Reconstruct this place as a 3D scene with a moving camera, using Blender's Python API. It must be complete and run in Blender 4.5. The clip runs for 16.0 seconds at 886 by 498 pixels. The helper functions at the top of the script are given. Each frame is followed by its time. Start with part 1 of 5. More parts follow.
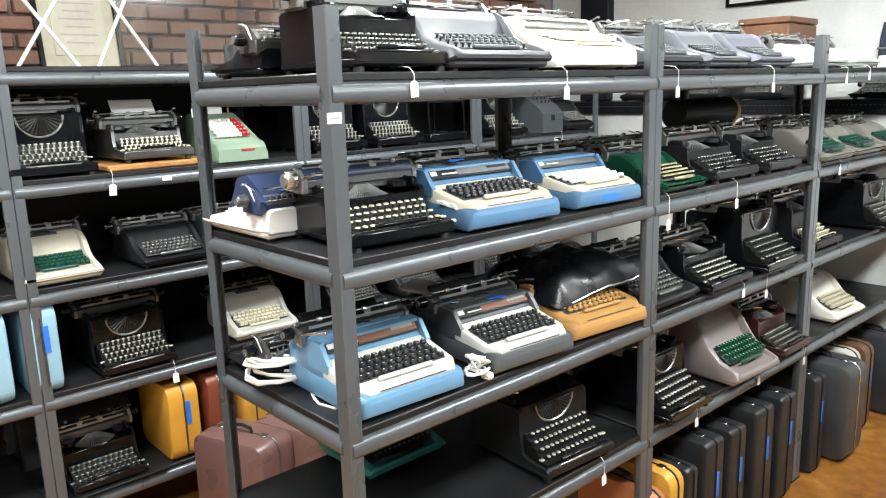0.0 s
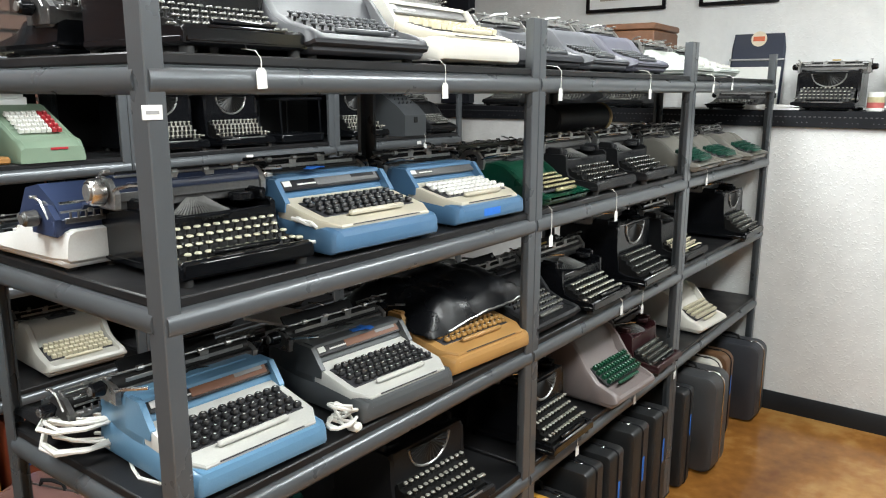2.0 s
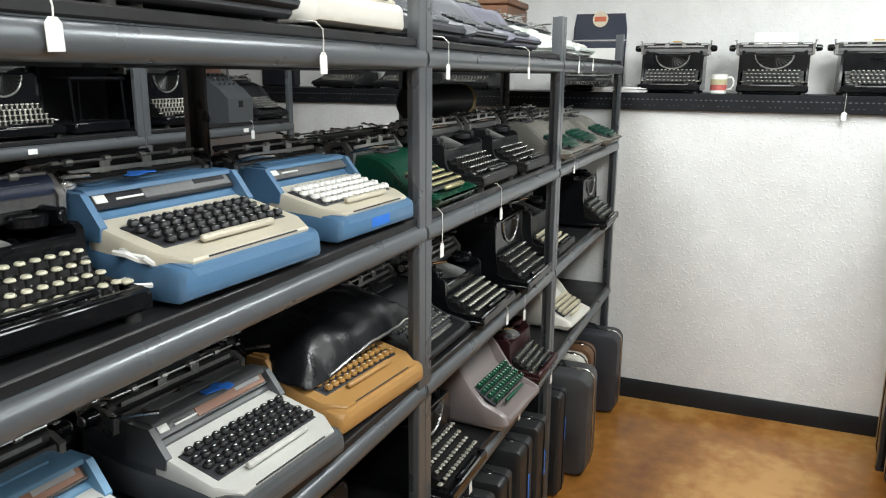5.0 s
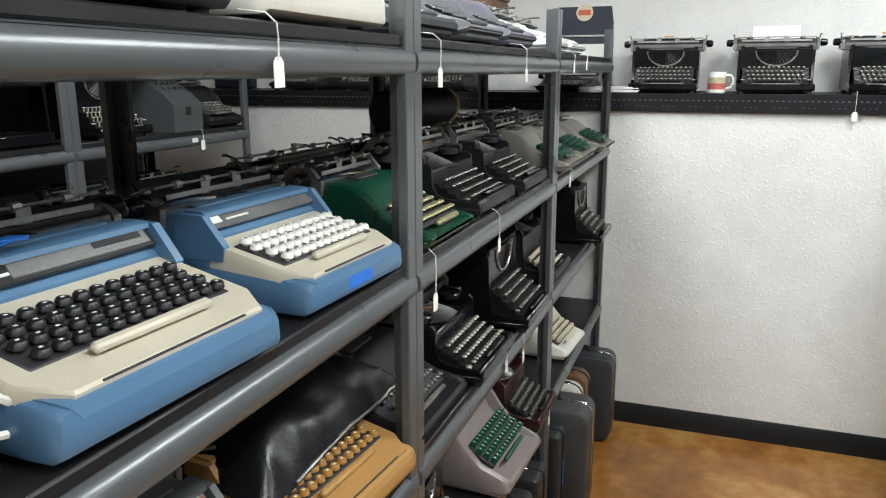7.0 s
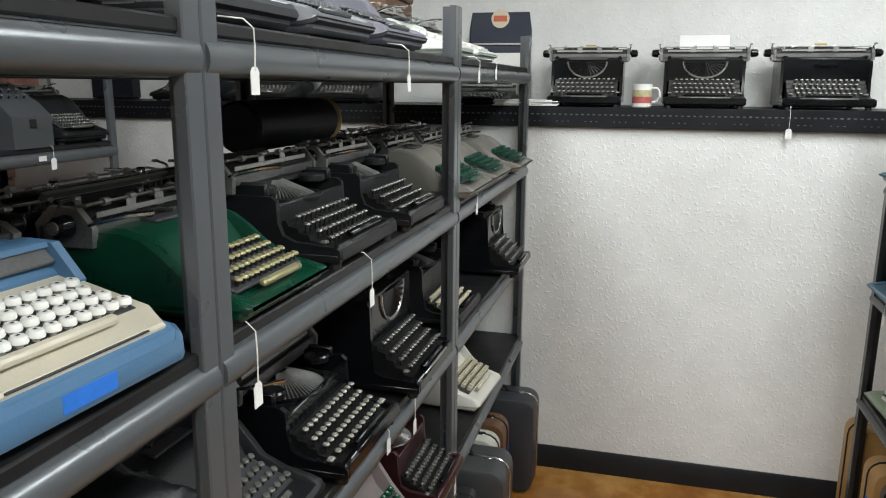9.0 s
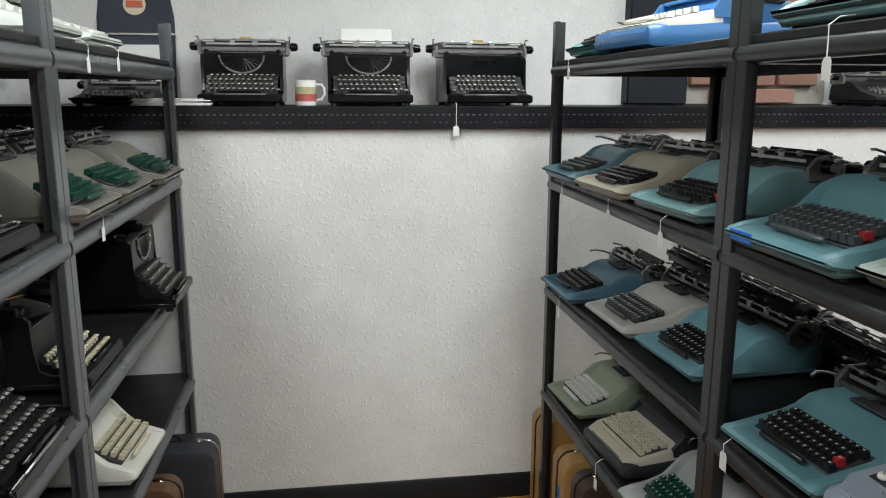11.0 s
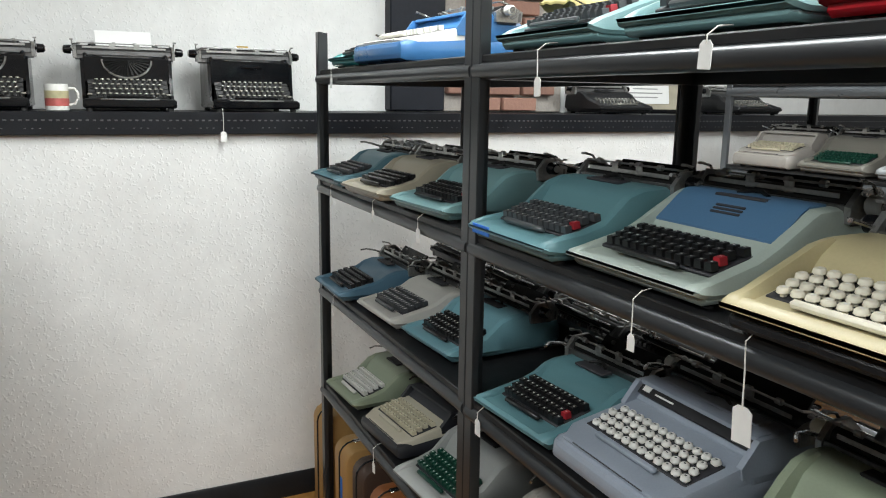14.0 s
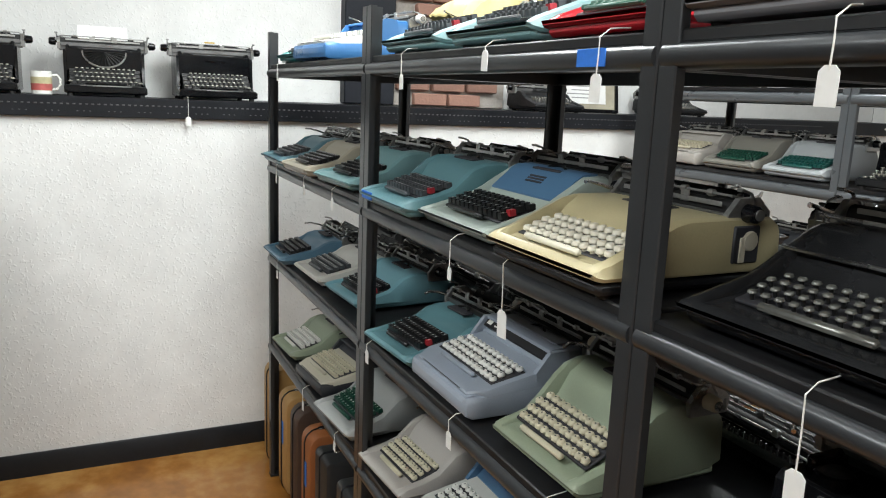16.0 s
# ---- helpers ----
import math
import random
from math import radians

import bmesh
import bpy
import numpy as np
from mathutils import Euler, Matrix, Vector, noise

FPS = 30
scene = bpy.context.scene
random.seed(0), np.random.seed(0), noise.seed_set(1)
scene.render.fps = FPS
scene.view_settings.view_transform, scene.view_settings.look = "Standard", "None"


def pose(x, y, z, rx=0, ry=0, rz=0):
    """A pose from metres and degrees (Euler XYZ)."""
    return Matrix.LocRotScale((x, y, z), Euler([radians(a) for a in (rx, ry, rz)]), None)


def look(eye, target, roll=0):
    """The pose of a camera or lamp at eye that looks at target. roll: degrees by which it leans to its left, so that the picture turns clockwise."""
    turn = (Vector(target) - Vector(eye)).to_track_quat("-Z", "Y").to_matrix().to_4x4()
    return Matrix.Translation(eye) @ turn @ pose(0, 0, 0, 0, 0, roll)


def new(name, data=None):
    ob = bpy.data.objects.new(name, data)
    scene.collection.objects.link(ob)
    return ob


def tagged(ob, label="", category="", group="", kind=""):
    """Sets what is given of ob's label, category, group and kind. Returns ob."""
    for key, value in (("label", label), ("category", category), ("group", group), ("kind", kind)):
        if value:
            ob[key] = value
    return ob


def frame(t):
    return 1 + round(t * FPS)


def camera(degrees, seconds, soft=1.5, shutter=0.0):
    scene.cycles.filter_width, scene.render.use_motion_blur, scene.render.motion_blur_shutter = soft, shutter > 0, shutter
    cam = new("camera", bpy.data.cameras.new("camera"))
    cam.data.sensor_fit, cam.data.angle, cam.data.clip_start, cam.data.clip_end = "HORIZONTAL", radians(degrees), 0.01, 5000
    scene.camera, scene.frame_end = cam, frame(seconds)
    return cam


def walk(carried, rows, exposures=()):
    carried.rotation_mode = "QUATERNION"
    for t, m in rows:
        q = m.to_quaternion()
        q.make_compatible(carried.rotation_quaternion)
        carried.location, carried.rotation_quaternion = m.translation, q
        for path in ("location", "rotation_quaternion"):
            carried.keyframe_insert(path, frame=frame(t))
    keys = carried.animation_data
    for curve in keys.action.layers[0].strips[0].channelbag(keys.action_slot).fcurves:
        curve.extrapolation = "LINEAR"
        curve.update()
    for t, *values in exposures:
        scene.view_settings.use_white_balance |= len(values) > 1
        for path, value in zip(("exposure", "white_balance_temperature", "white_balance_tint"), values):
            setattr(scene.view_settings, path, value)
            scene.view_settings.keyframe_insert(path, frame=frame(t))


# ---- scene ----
cam = camera(60.6, 16.0, soft=1.1)
PATH = [
    (0, (0.453, 1.023, 1.737), (1.759, 2.482, 1.328), -1.8),
    (0.5, (0.48, 1.057, 1.732), (1.877, 2.426, 1.314), -1.5),
    (1, (0.571, 1.092, 1.725), (2.015, 2.419, 1.334), -1.0),
    (1.5, (0.627, 1.153, 1.72), (2.111, 2.433, 1.326), -0.4),
    (2, (0.659, 1.26, 1.723), (2.223, 2.437, 1.313), 0.1),
    (2.5, (0.673, 1.353, 1.726), (2.309, 2.422, 1.297), 0.6),
    (3, (0.739, 1.395, 1.714), (2.412, 2.398, 1.272), 1.2),
    (3.5, (0.823, 1.422, 1.697), (2.518, 2.385, 1.251), 1.2),
    (4, (0.859, 1.505, 1.705), (2.606, 2.37, 1.262), 1.0),
    (6.5, (1.152, 1.738, 1.705), (2.969, 2.439, 1.248), 0.1),
    (7, (1.261, 1.809, 1.723), (3.092, 2.472, 1.266), -0.1),
    (7.5, (1.395, 1.831, 1.718), (3.251, 2.435, 1.281), -0.1),
    (8, (1.523, 1.809, 1.72), (3.382, 2.401, 1.282), 0.0),
    (8.2, (1.557, 1.816, 1.719), (3.421, 2.393, 1.283), -0.0),
    (10.5, (1.943, 1.76, 1.681), (3.902, 1.801, 1.279), 0.7),
    (11, (2.023, 1.758, 1.675), (3.96, 1.468, 1.271), 0.2),
    (11.5, (2.024, 1.771, 1.68), (3.9, 1.205, 1.277), 0.6),
    (12, (2.019, 1.773, 1.684), (3.862, 1.096, 1.303), 0.5),
    (12.5, (2.023, 1.777, 1.682), (3.831, 1.012, 1.297), 0.4),
    (13, (2.021, 1.777, 1.68), (3.79, 0.936, 1.277), 0.4),
    (13.5, (1.98, 1.771, 1.688), (3.753, 0.934, 1.297), 0.2),
    (14, (1.905, 1.761, 1.69), (3.679, 0.924, 1.299), 0.9),
    (14.5, (1.819, 1.727, 1.68), (3.596, 0.9, 1.282), 1.2),
    (15, (1.705, 1.732, 1.68), (3.462, 0.865, 1.28), 1.3),
    (15.5, (1.571, 1.738, 1.688), (3.326, 0.863, 1.294), 1.9),
    (16, (1.42, 1.69, 1.683), (3.191, 0.848, 1.289), 2.4),
]
walk(cam, [(t, look(eye, target, roll)) for t, eye, target, roll in PATH], exposures=[(0, 1.08), (1.0, 0.64), (3.5, 0.35), (7, 0.15), (10.5, -0.25), (11, -0.3), (12, -0.04), (14.5, 0.02), (16, 0.18)])

# ---- world and light ----
world = bpy.data.worlds.new("room_world")
scene.world = world
world.use_nodes = True
world.node_tree.nodes["Background"].inputs[0].default_value = (0.9, 0.95, 1.0, 1)
world.node_tree.nodes["Background"].inputs[1].default_value = 0.05
CEIL = 2.95
# The unseen pair at y -0.95 is added to brighten the wall behind.
PANELS = [(-0.6, 0.95), (1.6, 0.95), (3.7, 0.95), (0.6, 2.75), (2.8, 2.75), (3.6, -0.95), (1.2, -0.95)]
PANEL_POWER = 38.0


# ---- materials ----
MATS = {}


def mat(kind, color, rough=0.4, metal=0.0, bump=0.0, scale=60.0, vary=0.12, coat=0.0, spec=0.5, rand=0.0, drift=1.0):
    """A painted, plastic or metal surface: colour drift and wear at two scales, roughness drift and fine relief."""
    key = (kind, tuple(color), rough, metal, bump, scale, vary, coat, rand)
    if key in MATS:
        return MATS[key]
    m = bpy.data.materials.new(kind)
    m.use_nodes = True
    nt = m.node_tree
    n, l = nt.nodes, nt.links
    b = n["Principled BSDF"]
    tc = n.new("ShaderNodeTexCoord")
    big = n.new("ShaderNodeTexNoise")
    big.inputs["Scale"].default_value, big.inputs["Detail"].default_value = 7.0, 4.0
    fine = n.new("ShaderNodeTexNoise")
    fine.inputs["Scale"].default_value, fine.inputs["Detail"].default_value = scale, 3.0
    l.new(tc.outputs["Object"], big.inputs["Vector"])
    l.new(tc.outputs["Object"], fine.inputs["Vector"])
    add = n.new("ShaderNodeMath")
    add.operation = "MULTIPLY_ADD"
    add.inputs[1].default_value = 0.5
    l.new(fine.outputs["Fac"], add.inputs[0])
    l.new(big.outputs["Fac"], add.inputs[2])
    src = add.outputs[0]
    if rand:
        oi = n.new("ShaderNodeObjectInfo")
        ra = n.new("ShaderNodeMath")
        ra.operation = "MULTIPLY_ADD"
        ra.inputs[1].default_value = rand
        l.new(oi.outputs["Random"], ra.inputs[0])
        l.new(src, ra.inputs[2])
        src = ra.outputs[0]
    ramp = n.new("ShaderNodeMapRange")
    ramp.inputs["From Min"].default_value, ramp.inputs["From Max"].default_value = 0.5, 1.0 + rand
    ramp.inputs["To Min"].default_value, ramp.inputs["To Max"].default_value = 1 - vary, 1 + vary
    l.new(src, ramp.inputs["Value"])
    mul = n.new("ShaderNodeMix")
    mul.data_type, mul.blend_type = "RGBA", "MULTIPLY"
    mul.inputs["Factor"].default_value = 1.0
    mul.inputs["A"].default_value = (*color, 1)
    l.new(ramp.outputs["Result"], mul.inputs["B"])
    l.new(mul.outputs["Result"], b.inputs["Base Color"])
    rr = n.new("ShaderNodeMapRange")
    rr.inputs["From Min"].default_value, rr.inputs["From Max"].default_value = 0.3, 0.7
    rr.inputs["To Min"].default_value, rr.inputs["To Max"].default_value = max(rough - 0.08 * drift, 0.04), min(rough + 0.12 * drift, 1)
    l.new(big.outputs["Fac"], rr.inputs["Value"])
    l.new(rr.outputs["Result"], b.inputs["Roughness"])
    b.inputs["Metallic"].default_value = metal
    b.inputs["Coat Weight"].default_value = coat
    b.inputs["Specular IOR Level"].default_value = spec
    if bump:
        bp = n.new("ShaderNodeBump")
        bp.inputs["Strength"].default_value, bp.inputs["Distance"].default_value = bump, 0.002
        l.new(fine.outputs["Fac"], bp.inputs["Height"])
        l.new(bp.outputs["Normal"], b.inputs["Normal"])
    MATS[key] = m
    return m


def wall_mat():
    m = mat("white_plaster", (0.74, 0.745, 0.735), 0.75, vary=0.05, scale=30)
    if "stipple" in m.node_tree.nodes:
        return m
    n, l = m.node_tree.nodes, m.node_tree.links
    tc = n.new("ShaderNodeTexCoord")
    v = n.new("ShaderNodeTexNoise")
    v.name = "stipple"
    v.inputs["Scale"].default_value, v.inputs["Detail"].default_value = 66.0, 1.5
    l.new(tc.outputs["Object"], v.inputs["Vector"])
    mp = n.new("ShaderNodeMapRange")
    mp.inputs["From Min"].default_value, mp.inputs["From Max"].default_value = 0.57, 0.67
    l.new(v.outputs["Fac"], mp.inputs["Value"])
    f = n.new("ShaderNodeTexNoise")
    f.inputs["Scale"].default_value, f.inputs["Detail"].default_value = 45.0, 3.0
    l.new(tc.outputs["Object"], f.inputs["Vector"])
    ad = n.new("ShaderNodeMath")
    ad.operation = "MULTIPLY_ADD"
    ad.inputs[1].default_value = 0.6
    l.new(f.outputs["Fac"], ad.inputs[0])
    l.new(mp.outputs["Result"], ad.inputs[2])
    bp = n.new("ShaderNodeBump")
    bp.inputs["Strength"].default_value, bp.inputs["Distance"].default_value = 0.36, 0.0035
    l.new(ad.outputs[0], bp.inputs["Height"])
    l.new(bp.outputs["Normal"], n["Principled BSDF"].inputs["Normal"])
    return m


def floor_mat():
    """Acid-stained, sealed concrete: amber and brown clouds under a gloss."""
    m = bpy.data.materials.new("stained_concrete")
    m.use_nodes = True
    n, l = m.node_tree.nodes, m.node_tree.links
    b = n["Principled BSDF"]
    tc = n.new("ShaderNodeTexCoord")
    a = n.new("ShaderNodeTexNoise")
    a.inputs["Scale"].default_value, a.inputs["Detail"].default_value, a.inputs["Distortion"].default_value = 1.7, 8.0, 0.8
    c = n.new("ShaderNodeTexNoise")
    c.inputs["Scale"].default_value, c.inputs["Detail"].default_value = 14.0, 6.0
    for t in (a, c):
        l.new(tc.outputs["Object"], t.inputs["Vector"])
    ad = n.new("ShaderNodeMath")
    ad.operation = "MULTIPLY_ADD"
    ad.inputs[1].default_value = 0.4
    l.new(c.outputs["Fac"], ad.inputs[0])
    l.new(a.outputs["Fac"], ad.inputs[2])
    cr = n.new("ShaderNodeValToRGB")
    e = cr.color_ramp.elements
    e[0].position, e[0].color = 0.45, (0.17, 0.06, 0.012, 1)
    e[1].position, e[1].color = 0.88, (0.47, 0.25, 0.075, 1)
    mid = e.new(0.68)
    mid.color = (0.30, 0.125, 0.025, 1)
    l.new(ad.outputs[0], cr.inputs["Fac"])
    l.new(cr.outputs["Color"], b.inputs["Base Color"])
    b.inputs["Roughness"].default_value = 0.22
    b.inputs["Coat Weight"].default_value = 0.1
    bp = n.new("ShaderNodeBump")
    bp.inputs["Strength"].default_value, bp.inputs["Distance"].default_value = 0.12, 0.004
    l.new(c.outputs["Fac"], bp.inputs["Height"])
    l.new(bp.outputs["Normal"], b.inputs["Normal"])
    return m


def glow(name, color, strength):
    m = bpy.data.materials.new(name)
    m.use_nodes = True
    n = m.node_tree.nodes
    b = n["Principled BSDF"]
    b.inputs["Base Color"].default_value = (0.8, 0.8, 0.8, 1)
    b.inputs["Emission Color"].default_value = (*color, 1)
    b.inputs["Emission Strength"].default_value = strength
    return m


def clear_mat(name, tint, gloss):
    """Thin clear sheet: light passes straight through, with a faint mirror sheen."""
    m = bpy.data.materials.new(name)
    m.use_nodes = True
    n, l = m.node_tree.nodes, m.node_tree.links
    n.remove(n["Principled BSDF"])
    through_bsdf = n.new("ShaderNodeBsdfTransparent")
    through_bsdf.inputs["Color"].default_value = (*tint, 1)
    sheen = n.new("ShaderNodeBsdfGlossy")
    sheen.inputs["Roughness"].default_value = 0.08
    mix = n.new("ShaderNodeMixShader")
    mix.inputs[0].default_value = gloss
    l.new(through_bsdf.outputs[0], mix.inputs[1])
    l.new(sheen.outputs[0], mix.inputs[2])
    l.new(mix.outputs[0], n["Material Output"].inputs["Surface"])
    return m


HAMMER = mat("hammertone_steel", (0.118, 0.128, 0.138), 0.28, 0.4, 0.05, 300, 0.05, drift=0.2)
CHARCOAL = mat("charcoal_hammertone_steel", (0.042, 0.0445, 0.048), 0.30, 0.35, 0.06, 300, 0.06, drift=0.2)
DARKSTEEL = mat("black_angle_steel", (0.010, 0.011, 0.014), 0.42, 0, 0.25, 150, 0.2, 0, 0.25)
DECK = mat("black_shelf_board", (0.012, 0.012, 0.013), 0.42, 0, 0.1, 90, 0.2, 0, 0.35)
SLOT = mat("slot_shadow", (0.006, 0.006, 0.006), 0.9)
BLACKGLOSS = mat("black_enamel", (0.0052, 0.0056, 0.0068), 0.17, 0, 0.04, 60, 0.25, 0.1, 0.28)
BLACKCRINKLE = mat("black_crinkle_paint", (0.011, 0.0115, 0.013), 0.45, 0, 0.5, 320, 0.2, 0, 0.3)
RUBBER = mat("platen_rubber", (0.012, 0.012, 0.012), 0.55, 0, 0.05, 80)
CHROME = mat("chrome", (0.62, 0.62, 0.62), 0.2, 1.0, 0.05, 120, 0.15)
DULLMETAL = mat("dull_steel", (0.17, 0.17, 0.17), 0.38, 0.9, 0.15, 150, 0.3)
STEEL = mat("worn_nickel", (0.36, 0.36, 0.35), 0.3, 0.75, 0.1, 150, 0.35)
DARKMETAL = mat("oiled_steel", (0.03, 0.03, 0.03), 0.4, 0.7, 0.2, 150, 0.4)
PAPER = mat("white_paper", (0.8, 0.8, 0.79), 0.8, vary=0.03)
CARD = mat("tag_card", (0.78, 0.78, 0.76), 0.7, vary=0.05)
STRING = mat("white_string", (0.75, 0.74, 0.7), 0.9)
WHITEPLASTIC = mat("white_plastic", (0.74, 0.74, 0.7), 0.4, vary=0.05)
TAPE = mat("blue_masking_tape", (0.02, 0.16, 0.62), 0.6, 0, 0.2, 100, 0.15)
GOLD = mat("gold_decal", (0.6, 0.42, 0.12), 0.35, 0.6)
REDKEY = mat("red_key", (0.38, 0.025, 0.035), 0.35)
INK = mat("ink", (0.03, 0.03, 0.035), 0.6)
GREYINK = mat("faded_ink", (0.3, 0.3, 0.3), 0.7)
BRICK = mat("red_brick", (0.30, 0.165, 0.125), 0.85, 0, 0.8, 70, 0.3, rand=0.7)
MORTAR = mat("mortar", (0.36, 0.33, 0.3), 0.95, 0, 0.8, 90, 0.2)
TIMBER = mat("black_painted_timber", (0.014, 0.016, 0.022), 0.5, 0, 0.2, 60, 0.2, 0, 0.25)
VINYL = mat("black_vinyl_base", (0.010, 0.011, 0.013), 0.4, 0, 0.05, 60, 0.2, 0, 0.3)
WALL = wall_mat()
FLOOR = floor_mat()


def paint(r, g, b, rough=0.36):
    return mat("painted_shell", (r, g, b), rough, 0, 0.08, 260, 0.07)


def plastic(r, g, b, rough=0.34):
    return mat("key_plastic", (r, g, b), rough, 0, 0.0, 60, 0.05)


# ---- mesh building ----
class Shape:
    """Collects vertices and faces of one part."""

    def __init__(self):
        self.v, self.f = [], []

    def put(self, vs, fs):
        o = len(self.v)
        self.v += [tuple(p) for p in vs]
        self.f += [tuple(i + o for i in f) for f in fs]
        return self

    def box(self, c, s, bev=0.003, m=None):
        bev = min(bev, min(s) * 0.45)
        hx, hy, hz = (q / 2 for q in s)
        vs, idx = [], {}
        for sx in (-1, 1):
            for sy in (-1, 1):
                for sz in (-1, 1):
                    for ax in range(3):
                        p = [sx * hx, sy * hy, sz * hz]
                        for k, sg in enumerate((sx, sy, sz)):
                            if k != ax:
                                p[k] -= sg * bev
                        idx[sx, sy, sz, ax] = len(vs)
                        vs.append(p)
        fs = []
        for ax in range(3):
            u, w = [k for k in range(3) if k != ax]
            for sg in (-1, 1):
                loop = []
                for a, b2 in ((-1, -1), (1, -1), (1, 1), (-1, 1)):
                    q = [0, 0, 0]
                    q[ax], q[u], q[w] = sg, a, b2
                    loop.append(idx[q[0], q[1], q[2], ax])
                if (sg > 0) == (ax == 1):
                    loop.reverse()
                fs.append(loop)
            for a in (-1, 1):
                for b2 in (-1, 1):
                    q0, q1 = [0, 0, 0], [0, 0, 0]
                    q0[ax], q1[ax] = -1, 1
                    q0[u] = q1[u] = a
                    q0[w] = q1[w] = b2
                    loop = [idx[(*q0, u)], idx[(*q1, u)], idx[(*q1, w)], idx[(*q0, w)]]
                    if (a * b2 > 0) == (ax == 1):
                        loop.reverse()
                    fs.append(loop)
        for sx in (-1, 1):
            for sy in (-1, 1):
                for sz in (-1, 1):
                    loop = [idx[sx, sy, sz, k] for k in range(3)]
                    if sx * sy * sz < 0:
                        loop.reverse()
                    fs.append(loop)
        m = m or Matrix()
        c = Vector(c)
        return self.put([m @ (Vector(p) + c) for p in vs], fs)

    def cyl(self, p0, p1, r, n=14, r1=None, bev=0.0):
        p0, p1 = Vector(p0), Vector(p1)
        r1 = r if r1 is None else r1
        ax = (p1 - p0)
        ln = ax.length
        q = ax.to_track_quat("Z", "Y").to_matrix()
        rings = [(0, r), (ln, r1)] if not bev else [(0, r - bev), (bev, r), (ln - bev, r1), (ln, r1 - bev)]
        vs = []
        for h, rr in rings:
            for i in range(n):
                a = 2 * math.pi * i / n
                vs.append(p0 + q @ Vector((rr * math.cos(a), rr * math.sin(a), h)))
        fs = [[k * n + i, k * n + (i + 1) % n, (k + 1) * n + (i + 1) % n, (k + 1) * n + i] for k in range(len(rings) - 1) for i in range(n)]
        fs.append(list(range(n))[::-1])
        fs.append([(len(rings) - 1) * n + i for i in range(n)])
        return self.put(vs, fs)

    def tube(self, pts, r, n=6):
        pts = [Vector(p) for p in pts]
        vs = []
        for i, p in enumerate(pts):
            d = (pts[min(i + 1, len(pts) - 1)] - pts[max(i - 1, 0)]).normalized()
            side = d.cross(Vector((0.31, 0.27, 0.91)))
            side = side.normalized() if side.length > 1e-4 else Vector((1, 0, 0))
            up = side.cross(d)
            for k in range(n):
                a = 2 * math.pi * k / n
                vs.append(p + side * (r * math.cos(a)) + up * (r * math.sin(a)))
        fs = [[i * n + k, i * n + (k + 1) % n, (i + 1) * n + (k + 1) % n, (i + 1) * n + k] for i in range(len(pts) - 1) for k in range(n)]
        fs += [list(range(n))[::-1], [(len(pts) - 1) * n + k for k in range(n)]]
        return self.put(vs, fs)

    def prism(self, profile, x0, x1, axis="x"):
        """A closed outline in the other two axes, drawn out along one axis."""
        n = len(profile)
        vs = []
        for x in (x0, x1):
            for a, b2 in profile:
                vs.append({"x": (x, a, b2), "y": (a, x, b2), "z": (a, b2, x)}[axis])
        fs = [[i, (i + 1) % n, n + (i + 1) % n, n + i] for i in range(n)] + [list(range(n))[::-1], list(range(n, 2 * n))]
        return self.put(vs, fs)

    def shell(self, stations, hw, cheek, r=0.012, inset=0.004):
        """A machine's cover: stations from front to back, each (y, cheek height, middle height, bottom height, width share)."""
        n0 = None
        vs, fs = [], []
        for y, zc, zm, zb, ws in stations:
            h = hw * ws
            rr = min(r, (zc - zb) * 0.45)
            half = [(h - 0.004, zb), (h, zb + 0.006), (h - inset, zc - rr), (h - inset - rr * 0.3, zc - rr * 0.3), (h - inset - rr, zc),
                    (h - cheek, zc), (h - cheek - 0.004, (zc + zm) / 2), (h - cheek - 0.006, zm)]
            sec = [(-a, b2) for a, b2 in half] + [(a, b2) for a, b2 in reversed(half)]
            n0 = len(sec)
            vs += [(a, y, b2) for a, b2 in sec]
        for s in range(len(stations) - 1):
            for i in range(n0):
                j = (i + 1) % n0
                fs.append([s * n0 + i, s * n0 + j, (s + 1) * n0 + j, (s + 1) * n0 + i])
        last = (len(stations) - 1) * n0
        for s, flip in ((0, False), (last, True)):
            for i in range(n0 // 2 - 1):
                q = [s + i, s + n0 - 1 - i, s + n0 - 2 - i, s + i + 1]
                fs.append(q[::-1] if flip else q)
        return self.put(vs, fs)

    def mesh(self, name, material, angle=38):
        me = bpy.data.meshes.new(name)
        me.from_pydata(self.v, [], self.f)
        bm = bmesh.new()
        bm.from_mesh(me)
        bmesh.ops.recalc_face_normals(bm, faces=bm.faces)
        bm.to_mesh(me)
        bm.free()
        me.shade_smooth()
        me.set_sharp_from_angle(angle=radians(angle))
        me.materials.append(material)
        return me


def part(name, shape, material, parent, label="", m=None):
    """One mesh object under a thing or a part; a Mesh may be given in place of a Shape, to share it."""
    ob = new(name, shape if isinstance(shape, bpy.types.Mesh) else shape.mesh(name, material))
    ob.parent = parent
    if m is not None:
        ob.matrix_basis = m
    if label:
        ob["label"] = label
    return ob


def thing(name, m, label, category, group="", kind=""):
    return tagged_pose(new(name), m, label, category, group, kind)


def tagged_pose(ob, m, label, category, group="", kind=""):
    ob.matrix_basis = m
    return tagged(ob, label, category, group, kind)


def solid(name, shape, material, label="", category="", kind="", group="", m=None):
    ob = new(name, shape.mesh(name, material))
    if m is not None:
        ob.matrix_basis = m
    return tagged(ob, label, category, group, kind)


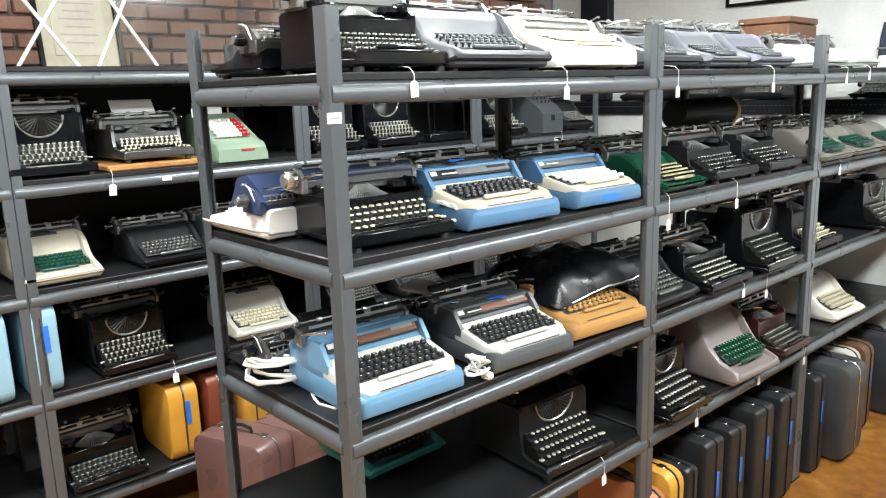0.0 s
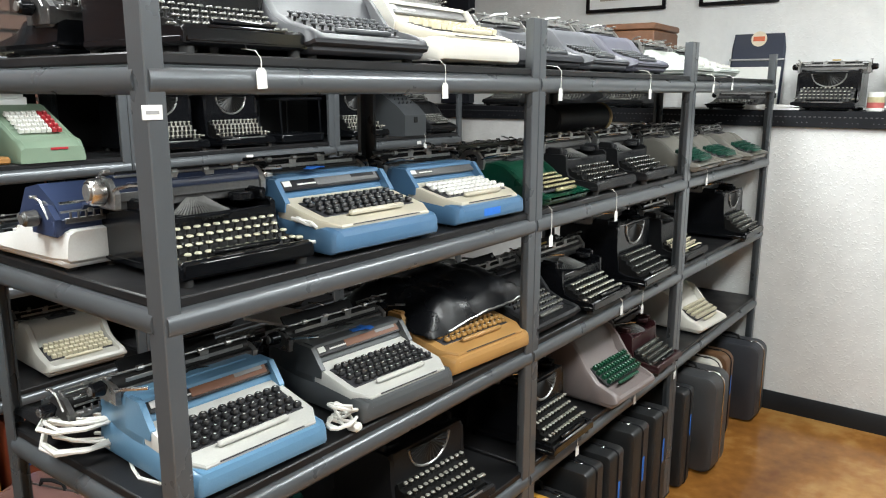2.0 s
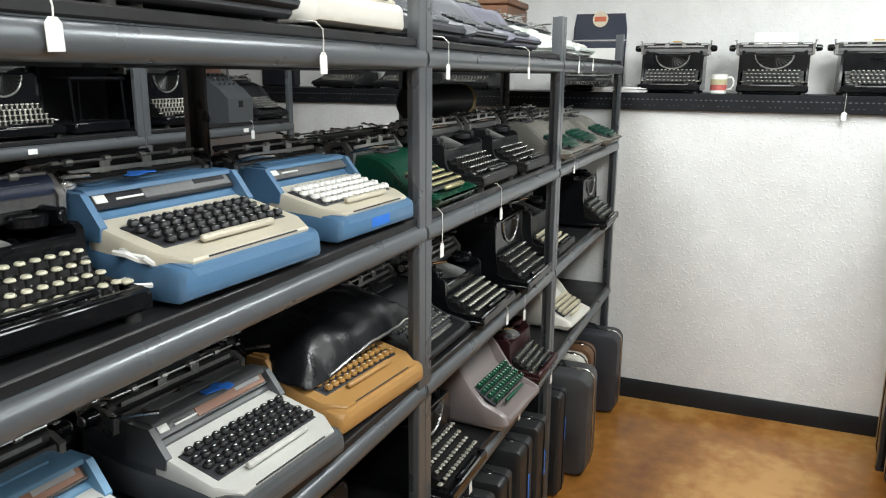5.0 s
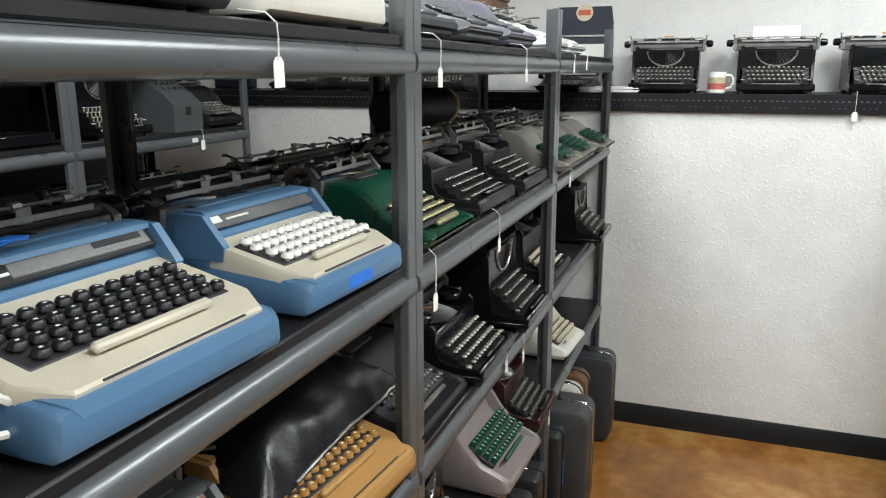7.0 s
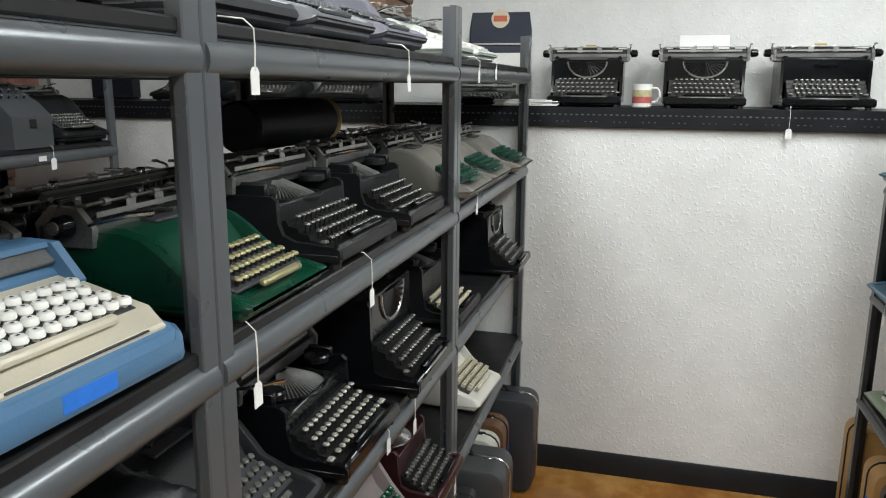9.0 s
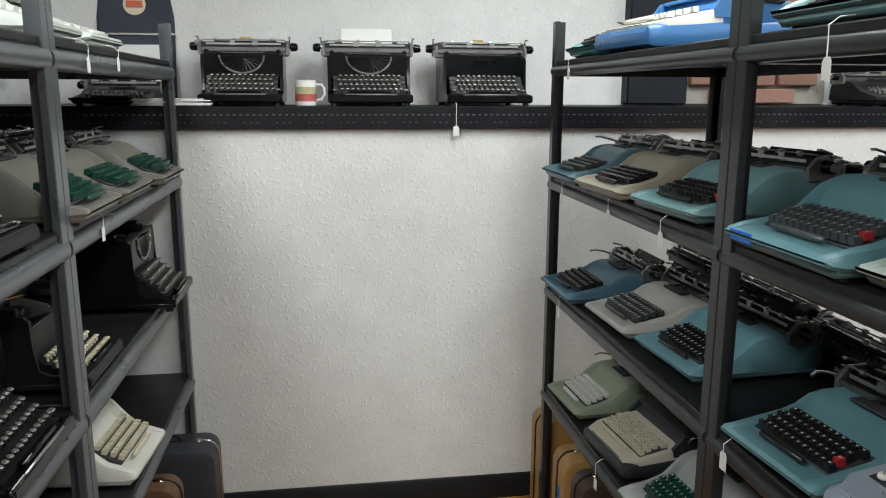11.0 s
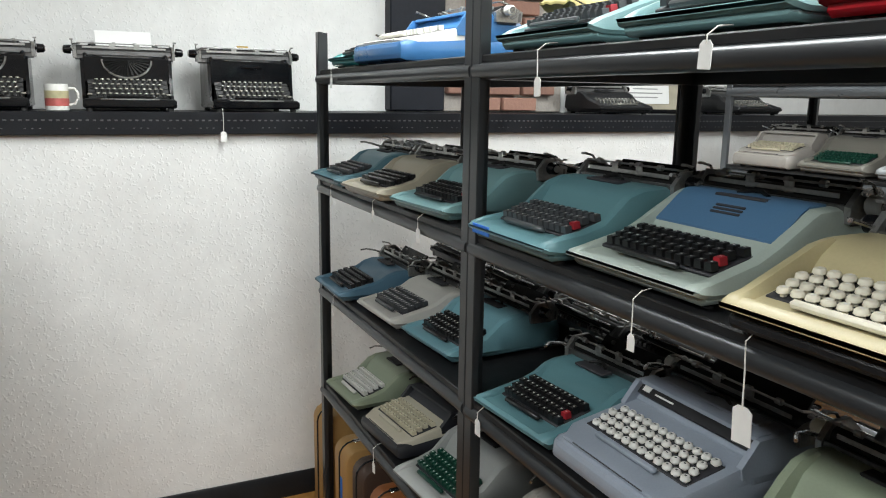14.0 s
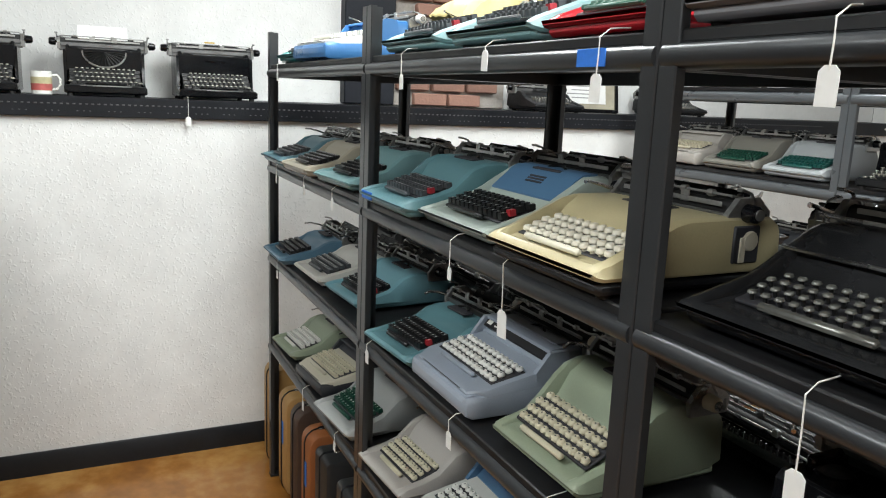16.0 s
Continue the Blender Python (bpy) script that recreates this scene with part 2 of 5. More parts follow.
# ---- room ----
X0, X1, Y0, Y1 = -3.0, 4.89, -3.6, 5.0
UPPER, LEDGE = 5.24, 1.624
solid("floor", Shape().box(((X0 + UPPER) / 2, (Y0 + Y1) / 2, -0.05), (UPPER - X0 + 0.4, Y1 - Y0 + 0.4, 0.1), 0.001), FLOOR, "amber acid-stained glossy concrete floor", "floor", "structure")
solid("ceiling", Shape().box(((X0 + UPPER) / 2, (Y0 + Y1) / 2, CEIL + 0.05), (UPPER - X0 + 0.4, Y1 - Y0 + 0.4, 0.1), 0.001), mat("ceiling_white", (0.75, 0.75, 0.73), 0.9, vary=0.04), "plain white ceiling", "ceiling", "structure")
solid("wall_east_lower", Shape().box(((X1 + UPPER) / 2 + 0.1, (Y0 + Y1) / 2, LEDGE / 2 - 0.02), (UPPER - X1 + 0.2, Y1 - Y0, LEDGE - 0.04), 0.002), WALL, "white stippled plaster knee wall below a ledge", "wall", "structure")
solid("wall_east_upper", Shape().box((UPPER + 0.1, (Y0 + Y1) / 2, (LEDGE + CEIL) / 2), (0.2, Y1 - Y0, CEIL - LEDGE), 0.002), WALL, "white painted plaster wall above the ledge", "wall", "structure")
solid("wall_south", Shape().box(((X0 + UPPER) / 2, Y0 - 0.1, CEIL / 2), (UPPER - X0, 0.2, CEIL), 0.002), WALL, "white plaster wall", "wall", "structure")
solid("wall_west", Shape().box((X0 - 0.1, (Y0 + Y1) / 2, CEIL / 2), (0.2, Y1 - Y0, CEIL), 0.002), WALL, "white plaster wall", "wall", "structure")
solid("wall_north", Shape().box(((X0 + UPPER) / 2, Y1 + 0.12, CEIL / 2), (UPPER - X0, 0.2, CEIL), 0.002), MORTAR, "old mortar wall bed behind red bricks", "wall", "structure")
solid("baseboard", Shape().prism([(X1 - 0.009, 0.0), (X1 - 0.009, 0.1), (X1 - 0.005, 0.106), (X1 + 0.01, 0.106), (X1 + 0.01, 0.0)], Y0, Y1, "y"), VINYL, "black vinyl cove baseboard along the white wall", "baseboard", "structure")

# ledge cap: black slotted angle along the wall's top
ledge = thing("ledge_shelf", pose(X1, 0, LEDGE), "black slotted steel angle ledge along the white wall", "ledge", "", "structure")
part("ledge_top", Shape().box(((UPPER - X1) / 2 - 0.012, 0.7, -0.008), (UPPER - X1 + 0.024, Y1 - Y0 - 0.01, 0.016), 0.002), DARKSTEEL, ledge)
part("angle_face", Shape().box((-0.022, 0.7, -0.04), (0.006, Y1 - Y0 - 0.02, 0.082), 0.002), DARKSTEEL, ledge)
part("angle_lip", Shape().box((-0.014, 0.7, -0.079), (0.012, Y1 - Y0 - 0.02, 0.005), 0.001), DARKSTEEL, ledge)
# Glints at the punched slots are put in as pale grey boxes.
holes = Shape()
for i in range(330):
    y = -2.6 + i * 0.023
    holes.box((-0.0255, y, -0.030), (0.003, 0.011, 0.0055), 0.001)
    if (i % 5) < 3:
        holes.box((-0.0255, y + 0.011, -0.058), (0.003, 0.007, 0.0035), 0.001)
part("punched_slots", holes, mat("slot_glint", (0.11, 0.11, 0.115), 0.5, 0.5), ledge, "row of punched slots with glints put in as pale grey")

# black posts and the frames on the upper wall
for y, w in ((0.36, 0.27), (4.555, 0.25)):
    solid("timber_post", Shape().box((UPPER - 0.03, y, (LEDGE + CEIL) / 2 + 0.002), (0.08, w, CEIL - LEDGE - 0.006), 0.006), TIMBER, "black painted timber post on the upper wall", "post", "structure")

for i, (x, y) in enumerate(PANELS):
    lamp = thing("ceiling_light", pose(x, y, CEIL), "unseen white rectangular ceiling light panel", "ceiling light", "ceiling light panels")
    part("frame", Shape().box((0, 0, -0.012), (1.24, 0.62, 0.024), 0.004), WHITEPLASTIC, lamp)
    part("diffuser", Shape().box((0, 0, -0.026), (1.16, 0.54, 0.008), 0.003), glow("lamp_diffuser", (0.96, 1.0, 0.99), 3.0) if i == 0 else bpy.data.materials["lamp_diffuser"], lamp, "glowing white diffuser")
    light = bpy.data.lights.new("panel_light", "AREA")
    light.shape, light.size, light.size_y, light.energy, light.color = "RECTANGLE", 1.15, 0.53, PANEL_POWER, (0.95, 1.0, 0.995)
    new("panel_light", light).matrix_basis = pose(x, y, CEIL - 0.04)


# ---- shelving ----
def post_shape(h, sx, sy):
    """An L-shaped slotted upright; sx and sy say to which side its flanges reach."""
    t, w, d = 0.004, 0.034, 0.042
    pts = [(0, d), (0, 0.002), (0.002, 0), (w - 0.002, 0), (w, 0.002), (w, 0.016), (w - t, 0.016), (w - t, t + 0.003), (t, t + 0.003), (t, d)]
    pts = [(sx * a, sy * b) for a, b in pts]
    return Shape().prism(pts if sx * sy > 0 else pts[::-1], 0, h, "z")


def slots_shape(h, sx, sy):
    s = Shape()
    for k in range(int((h - 0.06) / 0.038)):
        s.box((sx * -0.0004, sy * 0.026, 0.05 + 0.038 * k), (0.002, 0.009, 0.016), 0.0008)
    return s


def beam_shape(x0, x1, tall=1.0):
    """A step beam: a rolled face under a narrow upper lip; its top is at z 0 and its face towards -y."""
    pts = [(0.03, -0.004), (0.014, -0.004), (0.013, -0.014), (0.006, -0.017)]
    for k in range(8):
        a = radians(80 - 23 * k)
        pts.append((0.010 - 0.014 * math.cos(a), -0.038 + 0.021 * math.sin(a)))
    pts += [(0.014, -0.060), (0.03, -0.060)]
    return Shape().prism([(a, b * tall) for a, b in pts], x0, x1, "x")


def shelving_unit(x0, x1, yf, depth, facing, levels, height, label, group, plain_end=False, steel=None):
    """One bay: four slotted uprights, beams on four sides of each level, a black board on each level."""
    steel = steel or HAMMER
    unit = thing("shelving_unit", pose(x0, yf, 0, 0, 0, 0) if facing < 0 else pose(x1, yf, 0, 0, 0, 180), label, "shelving", group)
    w, tall = x1 - x0, 0.76 if steel is CHARCOAL else 1.0
    for ax, sx in ((0, 1), (w, -1)):
        for ay, sy in ((0, 1), (depth, -1)):
            u = part("upright", post_shape(height, sx, sy), steel, unit, "", pose(ax, ay, 0))
            if ax or not plain_end:
                tagged(part("slots", slots_shape(height, sx, sy), SLOT, u), kind="stuff")
            part("foot", Shape().box((sx * 0.018, sy * 0.021, 0.004), (0.04, 0.046, 0.008), 0.002), SLOT, u)
    for z in levels:
        part("front_beam", beam_shape(0.006, w - 0.006, tall), steel, unit, "", pose(0, -0.002, z))
        part("back_beam", beam_shape(0.006, w - 0.006, tall), steel, unit, "", pose(w, depth + 0.002, z, 0, 0, 180))
        for x, a in ((-0.001, -90), (w + 0.001, 90)):
            part("side_beam", beam_shape(0.03, depth - 0.03, tall), steel, unit, "", pose(x, depth if a < 0 else 0, z, 0, 0, a))
        part("shelf_board", Shape().box((w / 2, depth / 2, z - 0.005), (w - 0.014, depth - 0.012, 0.018), 0.003), DECK, unit, "black shelf board")
    return unit


LZ = (1.775, 1.395, 1.015, 0.63)
LF, LD = 2.29, 0.63
RF, RD = 1.012, 0.61
R2F, R2Z = 3.87, (1.855, 1.478, 1.098, 0.712, 0.29)
R3F = -1.0
GREYRACK = "grey hammertone steel shelving bay with black boards, full of typewriters"
for a, b in ((1.303, 2.45), (2.452, 3.639), (3.641, 4.86)):
    shelving_unit(a, b, LF, LD, -1, LZ, 1.905, GREYRACK, "grey shelving bays", a < 1.4)
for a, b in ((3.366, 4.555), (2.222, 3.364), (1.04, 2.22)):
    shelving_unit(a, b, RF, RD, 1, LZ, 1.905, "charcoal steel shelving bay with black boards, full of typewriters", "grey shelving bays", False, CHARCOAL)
for a, b in ((3.27, 4.31), (2.215, 3.268), (1.075, 2.213), (0.0, 1.073)):
    bay = shelving_unit(a, b, R2F, 0.6, -1, R2Z, 1.98, "grey steel shelving bay along the brick wall", "grey shelving bays")
    # An added black sheet stands in for the shade behind the shelves.
    part("back_panel", Shape().box(((b - a) / 2, 0.605, R2Z[0] / 2 + 0.04), (b - a - 0.08, 0.008, R2Z[0] - 0.12), 0.002), DECK, bay, "black sheet for the shade behind the shelves")
for a, b in ((3.47, 4.65), (2.3, 3.468), (1.1, 2.298)):
    shelving_unit(a, b, R3F, 0.6, 1, LZ, 1.905, "grey steel shelving bay in the far row", "grey shelving bays")


# ---- typewriters ----
KEY_MESHES = {}
FOOT = Shape().cyl((0, 0, 0), (0, 0, 0.013), 0.012, 10).mesh("rubber_foot", RUBBER)


def key_mesh(kind, material):
    k = (kind, material.name)
    if k not in KEY_MESHES:
        s = Shape()
        if kind == "round":
            s.cyl((0, 0, -0.012), (0, 0, 0), 0.003, 6)
            s.cyl((0, 0, 0), (0, 0, 0.0045), 0.0068, 10, 0.0062, 0.0012)
        elif kind == "tall":
            s.cyl((0, 0, -0.010), (0, 0, -0.002), 0.0045, 8)
            s.cyl((0, 0, -0.004), (0, 0, 0.004), 0.0092, 10, 0.0080, 0.0014)
        else:
            s.prism([(-0.0078, -0.006), (0.0078, -0.006), (0.0066, 0.006), (0.0056, 0.007), (-0.0056, 0.007), (-0.0066, 0.006)], -0.0078, 0.0066, "y")
        if kind != "round":
            zt = 0.0044 if kind == "tall" else 0.0074
            s.put([(-0.0022, -0.001, zt), (0.0022, -0.001, zt), (0.0022, 0.0022, zt), (-0.0022, 0.0022, zt)], [(0, 1, 2, 3)])
        me = s.mesh("key", material)
        if kind != "round":
            me.materials.append(INK if material in (KWHITE, KCREAM) else WHITEPLASTIC)
            me.polygons[len(me.polygons) - 1].material_index = 1
        if kind == "round":
            me.materials.append(DARKMETAL)
            for p in me.polygons[:8]:
                p.material_index = 1
        KEY_MESHES[k] = me
    return KEY_MESHES[k]


def add_keys(top, y0, z0, y1, z1, span, kind, material, full, red=False, per=11, tilt=0.0):
    """Four rows of keys from (y0, z0) up to (y1, z1), with a space bar before them."""
    me = key_mesh(kind, material)
    redme = key_mesh(kind, REDKEY)
    n, bank = per, Shape()
    pitch = span / n
    for r in range(4):
        y, z = y0 + (y1 - y0) * r / 3, z0 + (z1 - z0) * r / 3
        off = (0.25, 0.0, -0.25, 0.12)[r] * pitch
        if full is not None:
            for i in range(n):
                x = (i - (n - 1) / 2) * pitch + off
                part("key", redme if red and r == 1 and i == n - 1 else me, material, top, "red key" if red and r == 1 and i == n - 1 else "", pose(x, y, z, tilt))
        else:
            m0 = [tuple(v.co) for v in me.vertices]
            f0 = [tuple(p.vertices) for p in me.polygons]
            for i in range(n):
                m = pose((i - (n - 1) / 2) * pitch + off, y, z, tilt)
                bank.put([m @ Vector(v) for v in m0], f0)
    if full is None:
        tagged(part("keyboard", bank, material, top), kind="stuff")
    return pitch


def carriage(top, w, y, z, r=0.019, knob=None, cover=None, paper=False, lever=True, table=None, bail=True, tall=0.0, ends=None, roll=None, low=False):
    """The carriage: bed rails, platen, knobs, paper table, bail, scales and lever."""
    knob = knob or BLACKGLOSS
    top_z = 0.022 if low else 0.036
    bed = Shape()
    bed.box((0, y + 0.01, z - 0.013), (w * 0.94, 0.062, 0.02), 0.003)
    bed.box((0, y - 0.027, z + 0.002), (w * 0.9, 0.007, 0.016), 0.001)
    bed.box((0, y + 0.046, z - 0.003), (w * 0.98, 0.01, 0.026), 0.002)
    part("carriage_bed", bed, cover or DULLMETAL, top)
    part("platen", Shape().cyl((-w * 0.46, y, z + 0.012), (w * 0.46, y, z + 0.012), r, 16), roll or RUBBER, top, "rubber platen roller")
    for s in (-1, 1):
        part("knob", Shape().cyl((s * w * 0.5, y, z + 0.012), (s * (w * 0.5 + 0.026), y, z + 0.012), r * 0.95, 14, r * 0.85, 0.003).cyl((s * w * 0.46, y, z + 0.012), (s * w * 0.51, y, z + 0.012), 0.006, 8), knob, top)
        part("end_plate", Shape().prism([(y - 0.032, z - 0.018), (y + 0.052, z - 0.018), (y + 0.056, z + 0.012), (y + 0.03, z + top_z), (y - 0.012, z + top_z - 0.002), (y - 0.034, z + 0.008)], s * w * 0.47 - 0.005, s * w * 0.47 + 0.006, "x"), ends or cover or DULLMETAL, top)
    part("paper_table", Shape().prism([(y + 0.022, z - 0.004), (y + 0.026, z - 0.006), (y + 0.06, z + 0.034 + tall), (y + 0.056, z + 0.038 + tall)], -w * 0.34, w * 0.34, "x"), table or cover or BLACKCRINKLE, top)
    if bail:
        b = Shape().cyl((-w * 0.44, y - 0.016, z + 0.037), (w * 0.44, y - 0.016, z + 0.037), 0.0022, 6)
        for x in (-0.3, -0.1, 0.1, 0.3):
            b.cyl((x * w - 0.006, y - 0.016, z + 0.037), (x * w + 0.006, y - 0.016, z + 0.037), 0.006, 8)
        for s in (-1, 1):
            b.tube([(s * w * 0.44, y - 0.016, z + 0.037), (s * w * 0.45, y + 0.004, z + 0.034), (s * w * 0.455, y + 0.03, z + 0.01)], 0.0025, 5)
        part("paper_bail", b, STEEL, top)
    sc = Shape().box((0, y - 0.022, z + 0.022), (w * 0.8, 0.002, 0.008), 0.0006)
    for s in (-0.12, 0.12):
        sc.box((s * w, y - 0.02, z + 0.026), (0.02, 0.003, 0.02), 0.001)
    part("paper_scale", sc, STEEL, top)
    for s in (-1, 1):
        part("release_lever", Shape().tube([(s * w * 0.485, y + 0.03, z + 0.012), (s * w * 0.49, y + 0.01, z + top_z + 0.006), (s * w * 0.492, y - 0.012, z + top_z + 0.012)], 0.0028, 5).box((s * w * 0.492, y - 0.014, z + top_z + 0.012), (0.012, 0.008, 0.005), 0.001), STEEL, top)
        part("knob_cap", Shape().cyl((s * (w * 0.5 + 0.024), y, z + 0.012), (s * (w * 0.5 + 0.029), y, z + 0.012), r * 0.55, 12), STEEL, top)
    part("margin_rail", Shape().cyl((-w * 0.45, y + 0.05, z + top_z - 0.012), (w * 0.45, y + 0.05, z + top_z - 0.012), 0.0024, 6).box((-w * 0.22, y + 0.05, z + top_z - 0.01), (0.012, 0.01, 0.014), 0.002).box((w * 0.3, y + 0.05, z + top_z - 0.01), (0.012, 0.01, 0.014), 0.002), STEEL, top)
    if lever:
        part("return_lever", Shape().tube([(-w * 0.47, y - 0.02, z + 0.01), (-w * 0.5, y - 0.05, z + 0.02), (-w * 0.5 + 0.01, y - 0.085, z + 0.028), (-w * 0.5 + 0.03, y - 0.11, z + 0.03)], 0.0035, 6), CHROME, top)
    if paper:
        part("paper_sheet", Shape().prism([(y + 0.004, z + 0.03), (y + 0.007, z + 0.028), (y + 0.046, z + 0.086), (y + 0.043, z + 0.088)], -w * 0.27, w * 0.27, "x"), PAPER, top, "blank white paper sheet")


def modern(m, label, w=0.32, d=0.31, h=0.125, shell=None, panel=None, keys=None, kind="square", style="curvy", red=False, full=False,
           plate=None, deep=None, cover=None, knob=None, tape=None, stripe=None, group="typewriters on the shelves", base=None, sign=None, away=False, top_color=None):
    """A portable with a formed cover: cover, base pan, keyboard surround, key well, keys, space bar, carriage."""
    top = thing("typewriter", m, label, "typewriter", group)
    hw = w / 2
    if style == "curvy":
        st = [(0, .20, .20, .06, .95), (.02, .27, .25, .03, .985), (.08, .33, .27, .0, 1), (.22, .40, .30, .0, 1), (.34, .52, .42, .0, 1), (.42, .74, .52, .0, 1), (.48, .90, .80, .0, 1), (.56, .985, .96, .0, 1), (.66, 1, 1, .0, .99), (.82, .97, .97, .0, .98), (.95, .86, .86, .02, .97), (1, .7, .7, .06, .95)]
        kb = (.13, .40, .27, .50)
    elif style == "wedge":
        st = [(0, .22, .22, .08, .96), (.02, .34, .33, .03, .99), (.06, .39, .37, .0, 1), (.36, .57, .53, .0, 1), (.43, .64, .57, .0, 1), (.50, .94, .90, .0, .985), (.54, .99, .985, .0, .98), (.72, 1, 1, .0, .97), (.92, .97, .97, .0, .96), (1, .86, .86, .04, .95)]
        kb = (.13, .38, .42, .57)
    elif style == "low":
        st = [(0, .22, .22, .10, .95), (.02, .30, .28, .05, .985), (.08, .44, .32, .0, 1), (.36, .84, .66, .0, 1), (.44, .96, .80, .0, 1), (.52, 1, .97, .0, 1), (.70, 1, 1, .0, .99), (.95, .90, .90, .02, .97), (1, .75, .75, .06, .95)]
        kb = (.11, .40, .36, .80)
    elif style == "slab":
        st = [(0, .26, .26, .16, .96), (.02, .36, .35, .12, .99), (.05, .42, .40, .10, 1), (.10, .47, .36, .10, 1), (.36, .86, .60, .10, 1), (.41, .94, .80, .10, 1), (.48, .99, .97, .10, 1), (.60, 1, 1, .10, 1), (.95, 1, 1, .10, .99), (1, .90, .90, .14, .97)]
        kb = (.12, .37, .37, .60)
    elif style == "slope":
        st = [(0, .16, .16, .05, .96), (.02, .22, .21, .02, .99), (.07, .26, .22, .0, 1), (.30, .46, .30, .0, 1), (.40, .62, .42, .0, 1), (.44, .70, .58, .0, 1), (.56, .92, .90, .0, .99), (.60, .985, .98, .0, .985), (.69, 1, 1, .0, .98), (.9, .97, .97, .0, .97), (1, .85, .85, .04, .96)]
        kb = (.10, .38, .24, .46)
    elif style == "desk":
        st = [(0, .16, .16, .04, .94), (.02, .22, .20, .02, .97), (.08, .27, .22, .0, .98), (.22, .36, .26, .0, .98), (.33, .56, .40, .0, 1), (.42, .78, .54, .0, 1), (.50, .93, .82, .0, 1), (.60, 1, .98, .0, .99), (.78, .99, .99, .0, .98), (.92, .90, .90, .02, .96), (1, .74, .74, .06, .94)]
        kb = (.10, .37, .27, .55)
    else:
        st = [(0, .24, .24, .05, .97), (.02, .31, .30, .02, 1), (.09, .36, .28, .0, 1), (.36, .56, .46, .0, 1), (.44, .66, .52, .0, 1), (.52, .84, .80, .0, 1), (.60, .92, .90, .0, .99), (.85, .92, .92, .0, .98), (1, .80, .80, .04, .96)]
        kb = (.13, .40, .30, .52)
    ck = 0.026 if style != "wedge" else 0.012
    foot = 0.008
    if style == "wedge":
        # a deep tub, a clipped keyboard plate and an open-fronted hood with a brow
        yh, za, zb = 0.49 * d, 0.42 * h + foot, 0.70 * h + foot
        part("base_pan", Shape().shell([(y * d, z * h + foot, z * h + foot, b2 * h + foot, ws) for y, z, b2, ws in ((-.01, .26, .10, .90), (.0, .34, .04, .955), (.03, .375, .0, .99), (.10, .39, .0, 1), (.5, .48, .0, 1), (.96, .50, .0, 1), (1, .42, .05, .97))], hw, 0.012, 0.012, 0.002), base or shell, top)
        rise = (zb - za) / (yh - 0.01)
        plan = [(-hw * 0.80, 0.008), (hw * 0.80, 0.008), (hw * 0.965, 0.045), (hw * 0.965, yh), (-hw * 0.965, yh), (-hw * 0.965, 0.045)]
        vs = [(x, y, za + rise * (y - 0.008)) for x, y in plan] + [(x * 1.012, y - 0.002, za + rise * (y - 0.008) - 0.004) for x, y in plan] + [(x * 1.004, y + 0.001, za - 0.015) for x, y in plan]
        fs = [tuple(range(6))] + [(k * 6 + a, k * 6 + (a + 1) % 6, k * 6 + 6 + (a + 1) % 6, k * 6 + 6 + a) for k in range(2) for a in range(6)] + [tuple(range(17, 11, -1))]
        part("keyboard_surround", Shape().put(vs, fs), panel or shell, top)
        part("seam", Shape().box((0, d * 0.02, za - 0.002), (w * 0.62, 0.004, 0.002), 0.0005), INK, top)
        ht = h + foot
        part("cover", Shape().shell([(y, z, z, 0.42 * h, ws) for y, z, ws in ((yh - 0.002, zb + 0.004, .985), (yh + 0.006, zb + 0.012, .985), (yh + 0.026, ht - 0.006, .985), (yh + 0.036, ht, .985), (d * 0.72, ht + 0.002, .98), (d * 0.8, ht - 0.012, .975), (d * 0.95, 0.9 * h + foot, .96), (d, .78 * h + foot, .95))], hw, 0.03, 0.014, 0.003), shell, top)
        for sx in (-1, 1):
            xa, xb = sx * (hw - 0.013), sx * (hw - 0.001)
            part("cheek", Shape().prism([(yh - 0.026, zb - 0.024), (yh - 0.030, zb - 0.004), (yh - 0.004, ht - 0.010), (yh + 0.004, ht), (yh + 0.05, ht + 0.001), (yh + 0.06, zb - 0.024)], min(xa, xb), max(xa, xb), "x"), shell, top)
        part("brow", Shape().prism([(yh + 0.008, ht - 0.005), (yh + 0.010, ht + 0.001), (yh + 0.015, ht + 0.0035), (yh + 0.045, ht + 0.0035), (yh + 0.03, ht - 0.007)], -hw + 0.0125, hw - 0.0125, "x"), shell, top)
        part("ribbon_lid", Shape().box((0, (yh + d * 0.72) / 2 + 0.014, ht + 0.003), (w * 0.72, d * 0.72 - yh - 0.05, 0.006), 0.003), shell, top)
        kb = (.11, .42, (za + rise * (.11 * d - 0.008) - foot) / h, (za + rise * (.42 * d - 0.008) - foot) / h)
    else:
        part("cover", Shape().shell([(y * d, zc * h + foot, zm * h + foot, zb * h + foot + 0.012, ws) for y, zc, zm, zb, ws in st], hw, ck, 0.016), shell, top)
        part("base_pan", Shape().box((0, d * 0.5, foot + 0.011), (w * 0.955, d * 0.93, 0.022), 0.008), base or shell, top)
    for sx in (-1, 1):
        for yy in (0.12, 0.88):
            part("rubber_foot", FOOT, RUBBER, top, "", pose(sx * w * 0.4, yy * d, 0))
    y0, y1, z0, z1 = kb[0] * d, kb[1] * d, kb[2] * h + foot, kb[3] * h + foot
    sl = math.degrees(math.atan2(z1 - z0, y1 - y0))
    ym, zm_, ln = (y0 + y1) / 2, (z0 + z1) / 2, math.hypot(y1 - y0, z1 - z0)
    pitch = min(ln / 3, 0.0225) * 3
    f0, f1 = 0.5 - pitch / ln * 0.5, 0.5 + pitch / ln * 0.5
